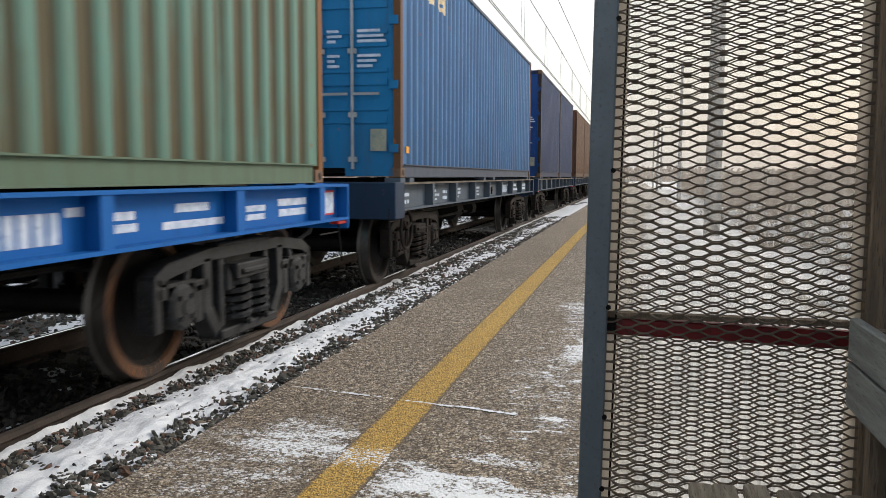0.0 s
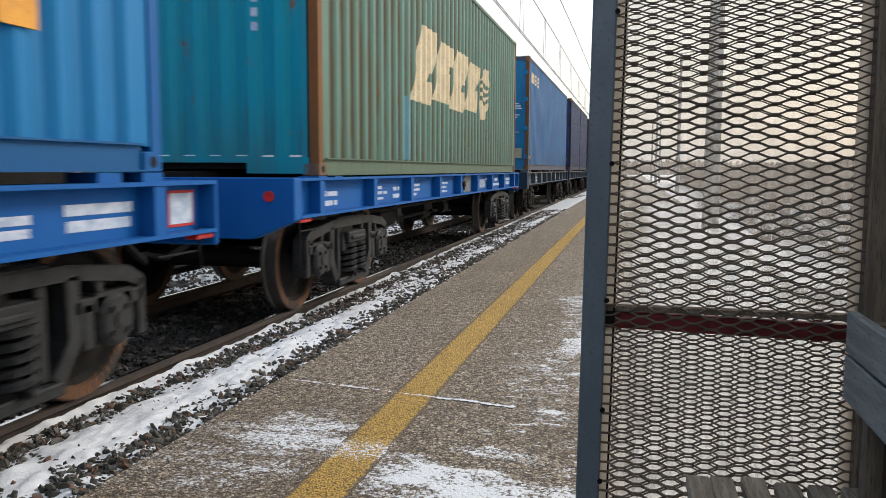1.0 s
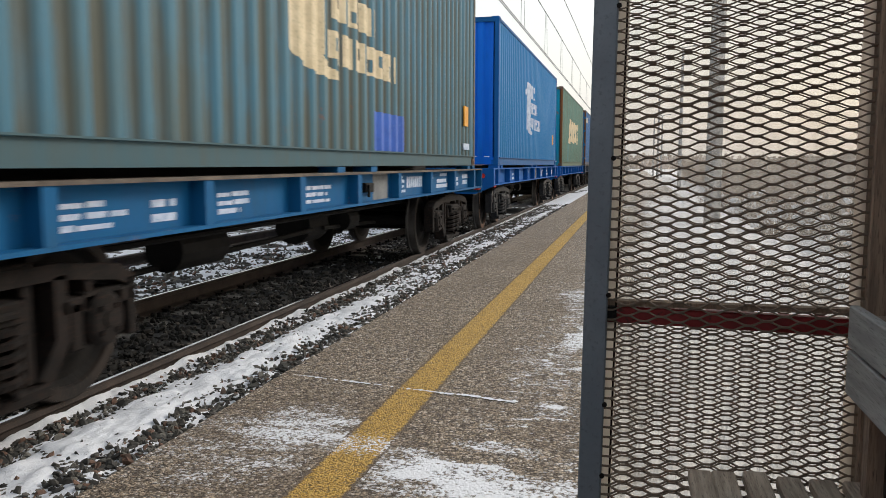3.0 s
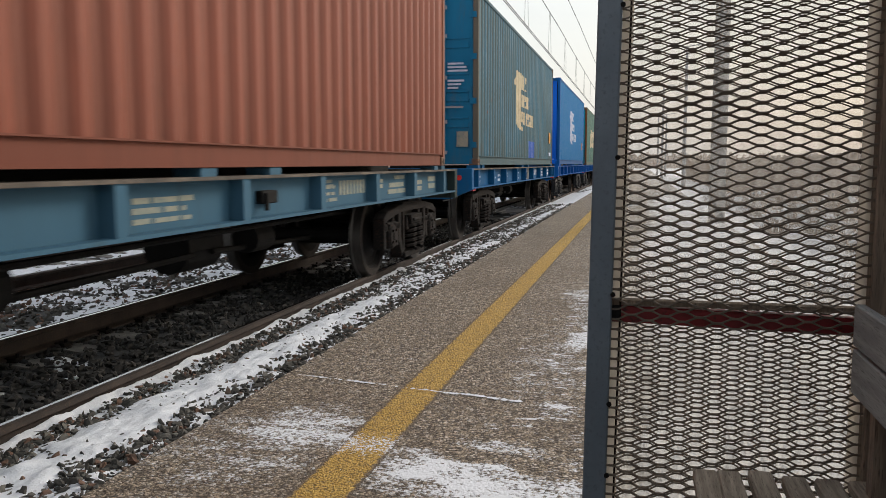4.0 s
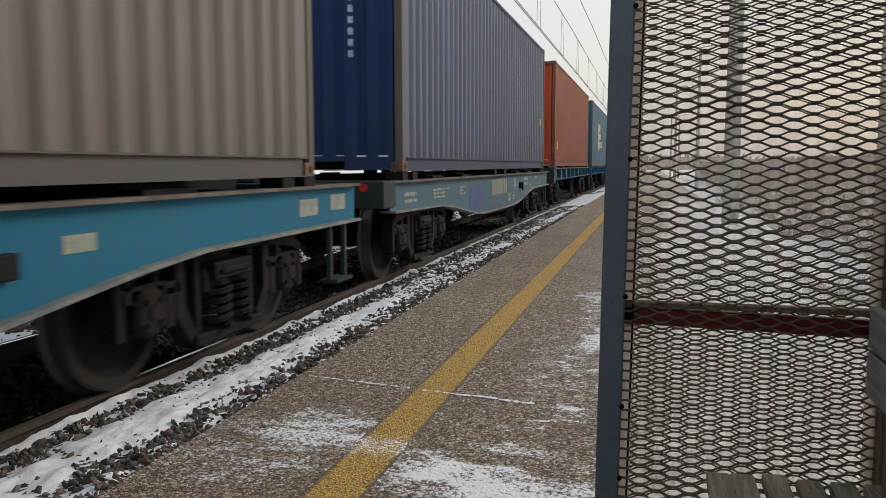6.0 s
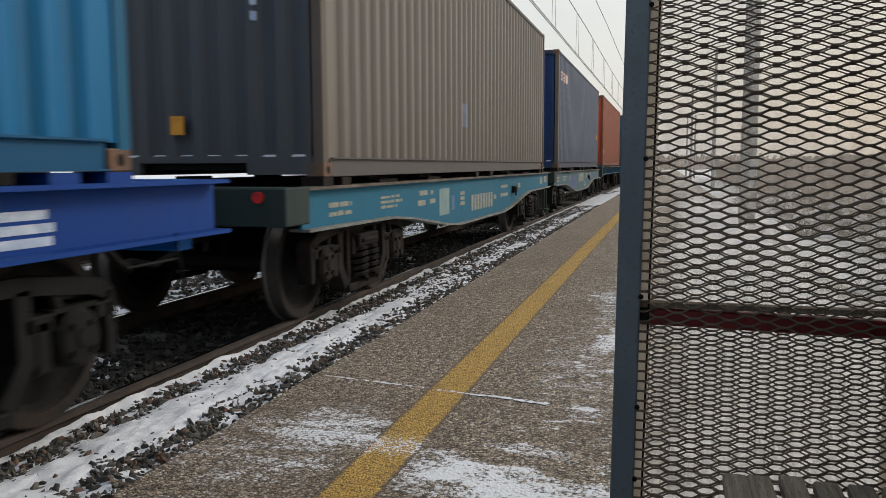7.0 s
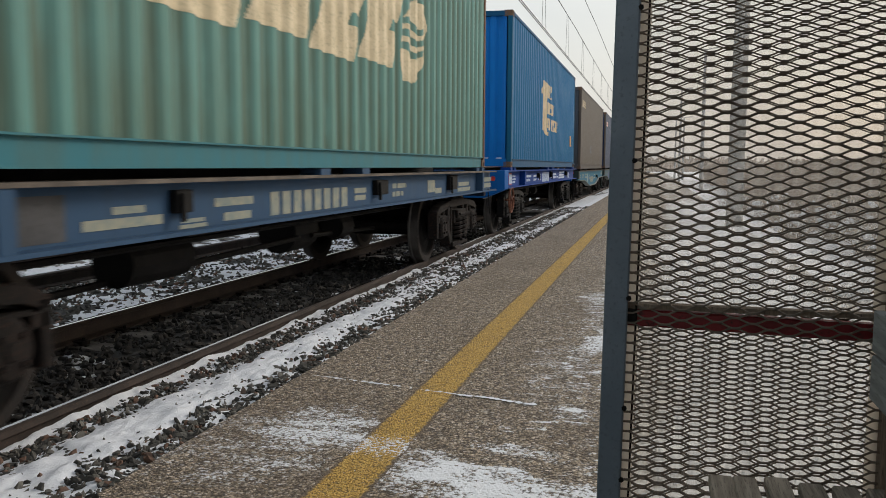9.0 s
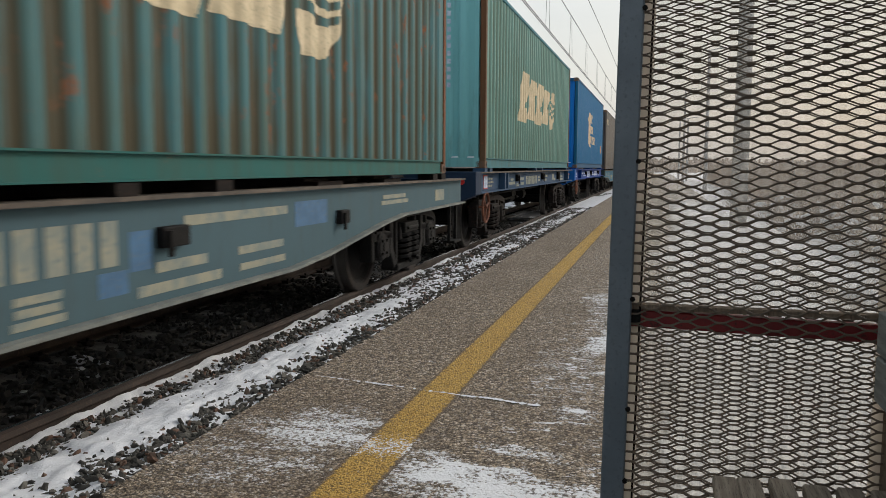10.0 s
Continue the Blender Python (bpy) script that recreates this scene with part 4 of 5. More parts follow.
        hw.location = (1.22, -6.0 if block < 0.5 else -5.85, 0.68)
    return ob


SPINNING, WAGONS, CONTAINERS = [], [], []


def put_on_train(k, wagon, *loads):
    """k counts backwards from the foremost near wagon. loads: container and its offset along the wagon."""
    y = FIRST + 6.096 - PITCH * k
    seat = {1: 1.264, 5: 1.262, 6: 1.240, 9: 1.240}.get(k, 1.306)
    wagon.location = (TRACK_X, y, 0)
    WAGONS.append((wagon, y, 0.0))
    for c, dy in loads:
        c.location = (TRACK_X, y + dy, seat)
        CONTAINERS.append((c, y + dy, seat))


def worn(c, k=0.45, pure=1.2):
    """Old paint: the colour scaled by k and made purer; k for sides, ends and rails also holds their light."""
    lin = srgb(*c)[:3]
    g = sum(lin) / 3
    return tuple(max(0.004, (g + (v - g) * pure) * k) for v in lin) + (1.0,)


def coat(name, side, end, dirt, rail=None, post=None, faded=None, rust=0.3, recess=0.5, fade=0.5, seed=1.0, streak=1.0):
    """The four paints of a container: side, end, rails, posts; part of each tone is the light on that face."""
    # ends scaled up and rails down against the sides: light put into the colour
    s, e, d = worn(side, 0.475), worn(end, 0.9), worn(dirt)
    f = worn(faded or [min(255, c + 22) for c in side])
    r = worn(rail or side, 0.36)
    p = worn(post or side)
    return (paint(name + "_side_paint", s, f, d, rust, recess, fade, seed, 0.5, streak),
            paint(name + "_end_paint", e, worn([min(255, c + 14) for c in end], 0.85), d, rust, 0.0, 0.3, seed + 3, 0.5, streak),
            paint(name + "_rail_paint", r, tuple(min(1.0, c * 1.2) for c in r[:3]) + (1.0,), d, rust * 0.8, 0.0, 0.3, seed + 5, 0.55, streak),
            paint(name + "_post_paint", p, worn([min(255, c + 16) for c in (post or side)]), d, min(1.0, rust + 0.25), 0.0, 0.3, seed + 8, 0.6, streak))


RUSTY = (126, 92, 70)
NAVY_MARK = grained("navy_repaint", srgb(46, 66, 116), srgb(40, 58, 104), None, 6, 40, 0.6)
SLATE_BLUE = grained("faded_blue_repaint", srgb(66, 106, 142), srgb(60, 94, 126), srgb(88, 104, 114), 6, 40, 0.6)
PRIMER_PATCH = grained("pale_primer_patch", srgb(126, 144, 140), srgb(110, 134, 138), srgb(98, 128, 138), 5, 40, 0.8)
DARK_PATCH = grained("sooty_grey_patch", srgb(74, 74, 76), srgb(62, 62, 64), srgb(52, 52, 52), 5, 40, 0.85)
PALE_FLANGE = grained("dusty_pale_flange", srgb(120, 124, 119), srgb(96, 102, 101), srgb(80, 75, 68), 4, 30, 0.85, strength=0.3)
SLATE_MARK = grained("slate_repaint", srgb(112, 120, 136), srgb(102, 110, 126), None, 6, 40, 0.6)
BLUE_PATCH = grained("fresh_blue_repaint", srgb(32, 88, 180), srgb(28, 80, 166), srgb(48, 98, 174), 6, 40, 0.5)
TEAL_PATCH = grained("teal_repaint", srgb(62, 124, 144), srgb(64, 116, 132), srgb(92, 126, 124), 4, 30, 0.6)
DARK_RED_PATCH = grained("dark_red_repaint", srgb(150, 70, 56), srgb(132, 62, 50), srgb(112, 54, 46), 5, 40, 0.7)
DIRTY_FLANGE = grained("dirty_brown_flange", srgb(104, 94, 84), srgb(78, 72, 66), srgb(66, 56, 48), 3, 30, 0.85, strength=0.4)
HANDWHEEL_RUST = grained("orange_rust", srgb(118, 72, 52), srgb(92, 56, 42), srgb(70, 48, 40), 6, 40, 0.85)
ORANGE_MARK = grained("orange_white_mark", srgb(214, 158, 130), srgb(226, 214, 206), None, 5, 30, 0.6)

SLANT = ("slanted", -2.95, 2.95, 0.93, 1.96)
STACK = ("stacked", -1.78, 1.42, 0.72, 2.12)
PLATE = (4.85, 5.10, 0.66, 0.98, YELLOW_PLATE)


def load(k, label, paints, **more):
    return shipping_container(label, paints, **more)


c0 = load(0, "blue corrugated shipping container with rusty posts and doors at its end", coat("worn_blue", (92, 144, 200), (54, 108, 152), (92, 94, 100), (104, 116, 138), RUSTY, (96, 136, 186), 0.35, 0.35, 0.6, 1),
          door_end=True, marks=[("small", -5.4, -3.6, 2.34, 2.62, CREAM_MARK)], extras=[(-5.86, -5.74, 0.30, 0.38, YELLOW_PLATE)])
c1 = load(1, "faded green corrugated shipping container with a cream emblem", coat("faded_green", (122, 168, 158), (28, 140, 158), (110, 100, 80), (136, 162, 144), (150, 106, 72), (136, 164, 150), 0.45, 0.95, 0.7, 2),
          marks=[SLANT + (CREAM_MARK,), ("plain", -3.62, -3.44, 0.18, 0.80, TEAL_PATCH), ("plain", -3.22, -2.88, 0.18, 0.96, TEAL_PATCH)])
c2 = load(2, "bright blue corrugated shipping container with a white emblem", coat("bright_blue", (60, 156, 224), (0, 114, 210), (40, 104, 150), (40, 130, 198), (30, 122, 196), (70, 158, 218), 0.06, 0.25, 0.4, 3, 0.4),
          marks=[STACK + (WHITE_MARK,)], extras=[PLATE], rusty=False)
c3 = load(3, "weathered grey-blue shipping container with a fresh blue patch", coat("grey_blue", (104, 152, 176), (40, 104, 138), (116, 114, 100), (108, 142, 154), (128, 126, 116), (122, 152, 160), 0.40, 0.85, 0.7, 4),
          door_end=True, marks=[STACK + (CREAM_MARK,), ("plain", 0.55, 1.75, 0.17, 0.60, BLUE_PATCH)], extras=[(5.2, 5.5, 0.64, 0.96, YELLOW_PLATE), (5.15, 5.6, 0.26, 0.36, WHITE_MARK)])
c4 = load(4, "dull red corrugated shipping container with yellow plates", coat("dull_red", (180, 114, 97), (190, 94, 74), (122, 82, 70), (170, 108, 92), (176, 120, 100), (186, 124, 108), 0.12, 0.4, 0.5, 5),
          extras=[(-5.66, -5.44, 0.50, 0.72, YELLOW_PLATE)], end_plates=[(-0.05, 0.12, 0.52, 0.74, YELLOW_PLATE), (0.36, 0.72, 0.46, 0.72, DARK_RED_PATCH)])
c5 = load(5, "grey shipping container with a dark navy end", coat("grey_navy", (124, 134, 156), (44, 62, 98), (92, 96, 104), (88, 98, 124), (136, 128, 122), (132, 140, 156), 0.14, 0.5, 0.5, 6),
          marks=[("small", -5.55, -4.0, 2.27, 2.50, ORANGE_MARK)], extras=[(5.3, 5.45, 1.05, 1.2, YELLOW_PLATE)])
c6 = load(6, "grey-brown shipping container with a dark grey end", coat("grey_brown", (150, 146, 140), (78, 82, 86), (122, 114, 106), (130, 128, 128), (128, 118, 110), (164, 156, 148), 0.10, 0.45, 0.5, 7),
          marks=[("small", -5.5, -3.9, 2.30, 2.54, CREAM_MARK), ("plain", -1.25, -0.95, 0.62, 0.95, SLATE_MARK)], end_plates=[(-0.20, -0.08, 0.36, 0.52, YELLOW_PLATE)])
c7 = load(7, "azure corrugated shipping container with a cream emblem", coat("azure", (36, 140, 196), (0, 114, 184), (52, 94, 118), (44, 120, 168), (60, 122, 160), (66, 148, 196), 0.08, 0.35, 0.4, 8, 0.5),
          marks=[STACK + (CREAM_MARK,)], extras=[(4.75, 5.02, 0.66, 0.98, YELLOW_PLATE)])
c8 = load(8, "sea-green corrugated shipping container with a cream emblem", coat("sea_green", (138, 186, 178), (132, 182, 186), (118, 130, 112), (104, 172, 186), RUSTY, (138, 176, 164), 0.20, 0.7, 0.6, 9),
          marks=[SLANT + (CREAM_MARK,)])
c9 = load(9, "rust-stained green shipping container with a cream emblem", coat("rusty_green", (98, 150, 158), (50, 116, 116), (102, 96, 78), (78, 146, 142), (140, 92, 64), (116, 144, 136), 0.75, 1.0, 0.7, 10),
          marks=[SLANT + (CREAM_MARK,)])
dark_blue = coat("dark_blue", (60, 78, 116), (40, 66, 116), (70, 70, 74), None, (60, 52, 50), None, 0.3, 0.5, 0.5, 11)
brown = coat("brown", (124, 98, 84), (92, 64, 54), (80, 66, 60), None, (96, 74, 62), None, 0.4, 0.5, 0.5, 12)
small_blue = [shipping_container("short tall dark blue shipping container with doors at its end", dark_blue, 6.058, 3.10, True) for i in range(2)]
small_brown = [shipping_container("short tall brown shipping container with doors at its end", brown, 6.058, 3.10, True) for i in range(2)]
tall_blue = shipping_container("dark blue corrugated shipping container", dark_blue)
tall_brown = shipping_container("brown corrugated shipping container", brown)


def body_paint(name, c, d=(84, 84, 84), rust=0.2, fade=0.4, seed=1.0):
    return paint(name, worn(c, 0.42), worn([min(255, v + 8) for v in c], 0.42), worn(d, 0.42), rust, 0.0, fade, seed, 0.62)


BRIGHT_BLUE = body_paint("bright_blue_wagon_paint", (0, 130, 214), (10, 92, 150), 0.05, 0.3, 21)
DULL_BLUE = body_paint("dull_blue_wagon_paint", (48, 124, 180), (80, 92, 92), 0.3, 0.5, 22)
TEAL_BLUE = body_paint("teal_blue_wagon_paint", (96, 134, 158), (84, 92, 88), 0.35, 0.5, 23)
DARK_GREEN = body_paint("dark_green_beam_paint", (66, 80, 78), (58, 60, 58), 0.2, 0.4, 24)
BELLY_TEAL = body_paint("teal_grey_wagon_paint", (108, 140, 154), (96, 104, 98), 0.2, 0.5, 25)
BELLY_CYAN = body_paint("cyan_wagon_paint", (72, 140, 172), (96, 112, 108), 0.2, 0.5, 26)
ROYAL_BLUE = body_paint("royal_blue_wagon_paint", (0, 92, 176), (20, 78, 120), 0.08, 0.4, 27)
GREY_BLUE = body_paint("grey_blue_wagon_paint", (82, 110, 142), (84, 90, 94), 0.25, 0.5, 28)
BELLY_GREY = body_paint("faded_blue_wagon_paint", (110, 136, 146), (106, 110, 104), 0.3, 0.6, 29)
DARK_BLUE_BEAM = body_paint("dark_blue_beam_paint", (52, 70, 96), (52, 54, 58), 0.2, 0.4, 30)
OLD_GREY = body_paint("old_grey_wagon_paint", (112, 124, 138), (72, 68, 66), 0.4, 0.5, 31)

RIBS = (-6.05, -4.5, -3.0, -1.45, 0.0, 1.45, 3.0, 4.5, 6.05)


def bar_rows(seed, spans, z0, z1):
    """Bars where lines of small writing stand: spans along the wagon, two or three lines each."""
    r = random.Random(seed)
    out = []
    for a, b in spans:
        rows = r.choice((2, 2, 3))
        step = (z1 - z0) / rows
        for i in range(rows):
            y, end = a, a + (b - a) * r.uniform(0.6, 1.0)
            while y < end:
                w = min(r.uniform(0.10, 0.30), end - y)
                out.append((y, y + w, z0 + i * step, z0 + i * step + step * r.uniform(0.45, 0.6)))
                y += w + r.uniform(0.02, 0.05)
    return out


def digits(y0, y1, z0, z1, n=8):
    """A row of upright bars where a big number stands."""
    w = (y1 - y0) / n
    return [(y0 + i * w, y0 + (i + 0.68) * w, z0, z1) for i in range(n)]


def lines_in(rows, *fields):
    """Each field split into so many lines of writing, of uneven length."""
    out = []
    for i, (y0, y1, z0, z1) in enumerate(fields):
        step = (z1 - z0) / rows
        for j in range(rows):
            short = (y1 - y0) * 0.16 * ((i * 5 + j * 3) % 4) / 3
            out.append((y0 + 0.4 * short, y1 - 0.6 * short, z0 + step * j + step * 0.18, z0 + step * (j + 1) - step * 0.12))
    return out


tail_marks = bar_rows(3, [(-5.9, -5.3), (-4.3, -3.7), (-3.5, -3.15), (-2.7, -2.2), (-1.2, -0.5), (1.65, 2.1)], 0.98, 1.16)
ribbed_marks = (tail_marks + digits(2.18, 2.79, 0.98, 1.14, 6) + lines_in(1, (2.81, 2.94, 1.10, 1.17), (3.67, 4.49, 0.98, 1.05), (3.82, 4.27, 1.08, 1.16))
                + lines_in(2, (3.19, 3.42, 0.99, 1.13), (4.79, 5.11, 0.98, 1.11), (5.34, 5.95, 0.98, 1.15)))
worn_ribbed_marks = (tail_marks + digits(2.12, 2.90, 1.03, 1.17, 8) + lines_in(2, (1.45, 1.97, 1.10, 1.19), (3.33, 3.50, 1.05, 1.17), (4.82, 5.20, 0.97, 1.13), (5.50, 5.95, 0.98, 1.17))
                     + lines_in(1, (1.43, 1.66, 0.97, 1.03), (3.92, 4.38, 1.14, 1.20)) + lines_in(2, (3.69, 4.40, 0.97, 1.12)))
royal_marks = (bar_rows(5, [(-5.35, -4.9), (-3.5, -2.7), (-2.4, -1.8), (-1.6, -1.1)], 0.99, 1.17) + digits(-0.90, 0.45, 0.93, 1.17) + lines_in(2, (0.83, 1.20, 0.99, 1.13), (1.35, 2.05, 0.98, 1.14))
               + lines_in(1, (2.17, 2.54, 0.99, 1.06), (4.76, 5.10, 0.96, 1.17)) + lines_in(3, (2.65, 4.18, 0.96, 1.18), (5.18, 5.62, 0.95, 1.14)))
grey_marks = (lines_in(1, (-3.44, -2.74, 0.97, 1.05), (-3.20, -2.90, 1.05, 1.11), (-2.17, -1.58, 1.04, 1.12), (-2.06, -1.61, 0.94, 1.02)) + lines_in(2, (-2.56, -2.25, 0.93, 1.00), (0.43, 0.75, 0.98, 1.12))
              + digits(-1.34, 0.30, 0.95, 1.13) + bar_rows(5, [(-5.35, -4.9), (1.6, 2.2)], 0.99, 1.17)
              + lines_in(1, (3.04, 3.38, 0.95, 1.17), (3.38, 3.73, 0.95, 1.05)) + lines_in(2, (4.66, 5.46, 0.94, 1.10), (6.23, 7.13, 0.95, 1.15)))
teal_marks = (bar_rows(8, [(-5.9, -5.2), (-4.6, -3.6), (-3.1, -2.7)], 0.90, 1.05) + digits(-0.55, 1.0, 0.80, 1.08) + lines_in(3, (1.76, 2.02, 0.88, 1.08)) + lines_in(1, (3.11, 3.70, 0.99, 1.07), (2.98, 3.72, 0.88, 0.96), (4.07, 4.24, 0.83, 0.91), (4.84, 5.25, 1.01, 1.07))
              + lines_in(2, (1.08, 1.38, 0.61, 0.79), (1.62, 1.87, 0.62, 0.74)))
cyan_marks = (bar_rows(8, [(-5.9, -5.2), (-4.6, -3.8)], 0.90, 1.05) + digits(-0.69, 0.85, 0.67, 0.90) + lines_in(1, (-3.28, -2.94, 0.97, 1.05), (-3.35, -3.03, 0.85, 0.94), (-2.82, -2.70, 0.97, 1.04), (-2.87, -2.58, 0.86, 0.94))
              + lines_in(3, (-1.36, -1.08, 0.77, 0.98)) + lines_in(1, (1.48, 2.10, 0.93, 1.00), (1.43, 2.15, 0.78, 0.86), (3.13, 3.40, 0.88, 1.01), (5.87, 6.30, 0.88, 1.08), (6.55, 6.9, 0.90, 1.10)) + lines_in(1, (0.88, 1.08, 0.76, 0.86)))
faded_marks = (bar_rows(8, [(-5.9, -5.2), (-4.6, -3.6), (-3.1, -2.7)], 0.90, 1.05) + digits(-2.05, -0.48, 0.80, 1.04) + lines_in(1, (0.09, 1.50, 0.95, 1.04), (-0.21, 0.36, 0.70, 0.79), (-0.42, 0.57, 0.58, 0.67), (0.69, 1.50, 0.71, 0.79), (0.76, 1.45, 0.60, 0.67))
               + lines_in(2, (3.70, 4.60, 0.92, 1.04)) + lines_in(3, (-1.29, -0.95, 0.57, 0.74)) + lines_in(1, (5.77, 6.20, 0.86, 1.06)))
stub = ((0.35, 0.62, 1.03, 1.13),)

put_on_train(0, flat_wagon("old grey-blue flat wagon with a dark end beam", OLD_GREY, DARK_BLUE_BEAM, RUST_IRON, ribs=RIBS, marks=ribbed_marks, boxes=stub, handwheel=True, sign="", block=0.85), (c0, 0))
put_on_train(1, flat_wagon("bright blue flat wagon with white stencils", BRIGHT_BLUE, BRIGHT_BLUE, GREY_IRON, old=False, seat=1.264, ribs=RIBS, tail=-6.70, marks=ribbed_marks, boxes=stub, patches=[(0.75, 1.3, 0.93, 1.22, GREY_PATCH)]), (c1, 0))
put_on_train(2, flat_wagon("bright blue flat wagon with white stencils", BRIGHT_BLUE, BRIGHT_BLUE, GREY_IRON, old=False, ribs=RIBS, tail=-6.70, marks=ribbed_marks, boxes=stub, patches=[(0.75, 1.3, 0.93, 1.22, GREY_PATCH)]), (c2, 0))
put_on_train(3, flat_wagon("dull blue flat wagon with faded stencils", DULL_BLUE, DULL_BLUE, RUST_IRON, ribs=RIBS, tail=-6.70, marks=worn_ribbed_marks, boxes=stub, patches=[(0.75, 1.3, 0.93, 1.22, GREY_PATCH)]), (c3, 0))
put_on_train(4, flat_wagon("weathered teal flat wagon with dark green end beams", TEAL_BLUE, DARK_GREEN, RUST_IRON, ribs=RIBS, marks=worn_ribbed_marks, mark_mat=WAGON_CREAM, boxes=stub, handwheel=True, sign="", block=0.85), (c4, 0))
put_on_train(5, flat_wagon("teal-grey fish-bellied flat wagon with cream stencils", BELLY_TEAL, DARK_GREEN, BLACK_IRON, belly=True, seat=1.262, marks=teal_marks, mark_mat=WAGON_CREAM, boxes=[(2.47, 2.77, 0.85, 0.97)], patches=[(-2.4, -1.4, 0.62, 1.0, NAVY_MARK), (2.12, 2.34, 0.78, 1.00, SLATE_BLUE)], steps=True, sign="", block=0.42, nose=7.15), (c5, 0))
put_on_train(6, flat_wagon("cyan fish-bellied flat wagon with cream stencils", BELLY_CYAN, DARK_GREEN, RUST_IRON, belly=True, seat=1.240, marks=cyan_marks, mark_mat=WAGON_CREAM, boxes=[(2.50, 2.80, 0.83, 0.95)], patches=[(-2.42, -1.94, 0.70, 1.04, PRIMER_PATCH), (-1.84, -1.67, 0.74, 0.93, SLATE_BLUE)], steps=True, sign="", block=0.42, nose=7.15), (c6, 0))
put_on_train(7, flat_wagon("royal blue flat wagon with white stencils and a rusty handwheel", ROYAL_BLUE, BRIGHT_BLUE, BLACK_IRON, old=False, ribs=(-4.35,), marks=royal_marks, boxes=[(-1.9, -1.72, 1.05, 1.17), (0.50, 0.78, 1.03, 1.19), (4.25, 4.55, 1.05, 1.18)], patches=[(-4.1, -3.72, 0.96, 1.22, GREY_PATCH)], handwheel=True, sign="tail", block=0.40, nose=7.05), (c7, 0))
put_on_train(8, flat_wagon("weathered grey-blue flat wagon with a rusty handwheel", GREY_BLUE, DARK_BLUE_BEAM, RUST_IRON, ribs=(-4.35, -4.05, 5.97), marks=grey_marks, mark_mat=WAGON_CREAM, boxes=[(-2.67, -2.49, 1.04, 1.18), (0.95, 1.30, 1.03, 1.18), (4.00, 4.42, 1.00, 1.20)], patches=[(-3.97, -3.56, 0.95, 1.18, DARK_PATCH)], handwheel=True, sign="tail", block=0.40, nose=7.05), (c8, 0))
put_on_train(9, flat_wagon("faded blue fish-bellied flat wagon with cream stencils", BELLY_GREY, DARK_BLUE_BEAM, BLACK_IRON, belly=True, seat=1.240, marks=faded_marks, mark_mat=WAGON_CREAM, boxes=[(-0.20, 0.07, 0.86, 0.98), (2.48, 2.68, 0.82, 0.94)], patches=[(1.64, 2.28, 0.85, 1.05, SLATE_BLUE), (-0.44, -0.24, 0.75, 0.97, SLATE_BLUE), (-0.70, -0.46, 0.64, 0.77, SLATE_BLUE)], steps=True, sign="", block=0.42, nose=7.15), (c9, 0))
put_on_train(-1, flat_wagon("old grey-blue flat wagon with a dark end beam", OLD_GREY, DARK_BLUE_BEAM, RUST_IRON, ribs=RIBS), (small_blue[0], -3.1), (small_blue[1], 3.1))
put_on_train(-2, flat_wagon("old grey-blue flat wagon with a dark end beam", OLD_GREY, DARK_BLUE_BEAM, RUST_IRON, ribs=RIBS), (small_brown[0], -3.1), (small_brown[1], 3.1))
put_on_train(-3, flat_wagon("old grey-blue flat wagon with a dark end beam", OLD_GREY, DARK_BLUE_BEAM, RUST_IRON, ribs=RIBS), (tall_blue, 0))
put_on_train(-4, flat_wagon("old grey-blue flat wagon with a dark end beam", OLD_GREY, DARK_BLUE_BEAM, RUST_IRON, ribs=RIBS), (tall_brown, 0))


# ---- the shelter: a side screen, a bench along the back wall, a roof ----
PANEL_Y = 2.45
screen = empty("mesh_screen", "double brown expanded-metal screen in a blue-grey steel frame", "mesh screen")


def lean_bar(name, x0, x1, y0, y1, z0, z1, lean, mat, label="", bevel=0.004):
    """An upright bar that leans by lean metres from foot to head."""
    bm = one_box(x0, x1, y0, y1, z0, z1, bevel=bevel)
    for v in bm.verts:
        v.co.x += lean * (v.co.z - z0) / (z1 - z0)
    return part(name, bm, mat, screen, label)


lean_bar("post", -0.152, -0.084, PANEL_Y - 0.035, PANEL_Y + 0.045, 0.0, 2.38, 0.033, POST_PAINT, "square blue-grey steel post")
lean_bar("post", 0.626, 0.70, PANEL_Y - 0.03, PANEL_Y + 0.045, 0.0, 2.38, 0.0, BROWN_WALL)
lean_bar("edge_strip", -0.083, -0.052, PANEL_Y + 0.022, PANEL_Y + 0.026, 0.1, 2.36, 0.033, EDGE_PLASTIC, "pale plastic edging along the mesh", 0.002)
lean_bar("edge_strip", 0.594, 0.625, PANEL_Y + 0.022, PANEL_Y + 0.026, 0.1, 2.36, 0.0, EDGE_PLASTIC, "pale plastic edging along the mesh", 0.002)
lean_bar("rod", -0.062, -0.056, PANEL_Y - 0.006, PANEL_Y, 0.1, 2.36, 0.033, RUST_IRON, "thin rusty rod", 0.0)
for z in (0.06, 2.33):
    part("frame_rail", one_box(-0.12, 0.66, PANEL_Y + 0.004, PANEL_Y + 0.044, z, z + 0.05, bevel=0.004), POST_PAINT, screen)
bm = one_box(-0.075, 0.60, PANEL_Y + 0.006, PANEL_Y + 0.046, 0.862, 0.912, bevel=0.004)
for v in bm.verts:
    v.co.z += -0.012 * (v.co.x + 0.075) / 0.67
part("cross_rail", bm, RED_RAIL, screen, "dark red cross rail")
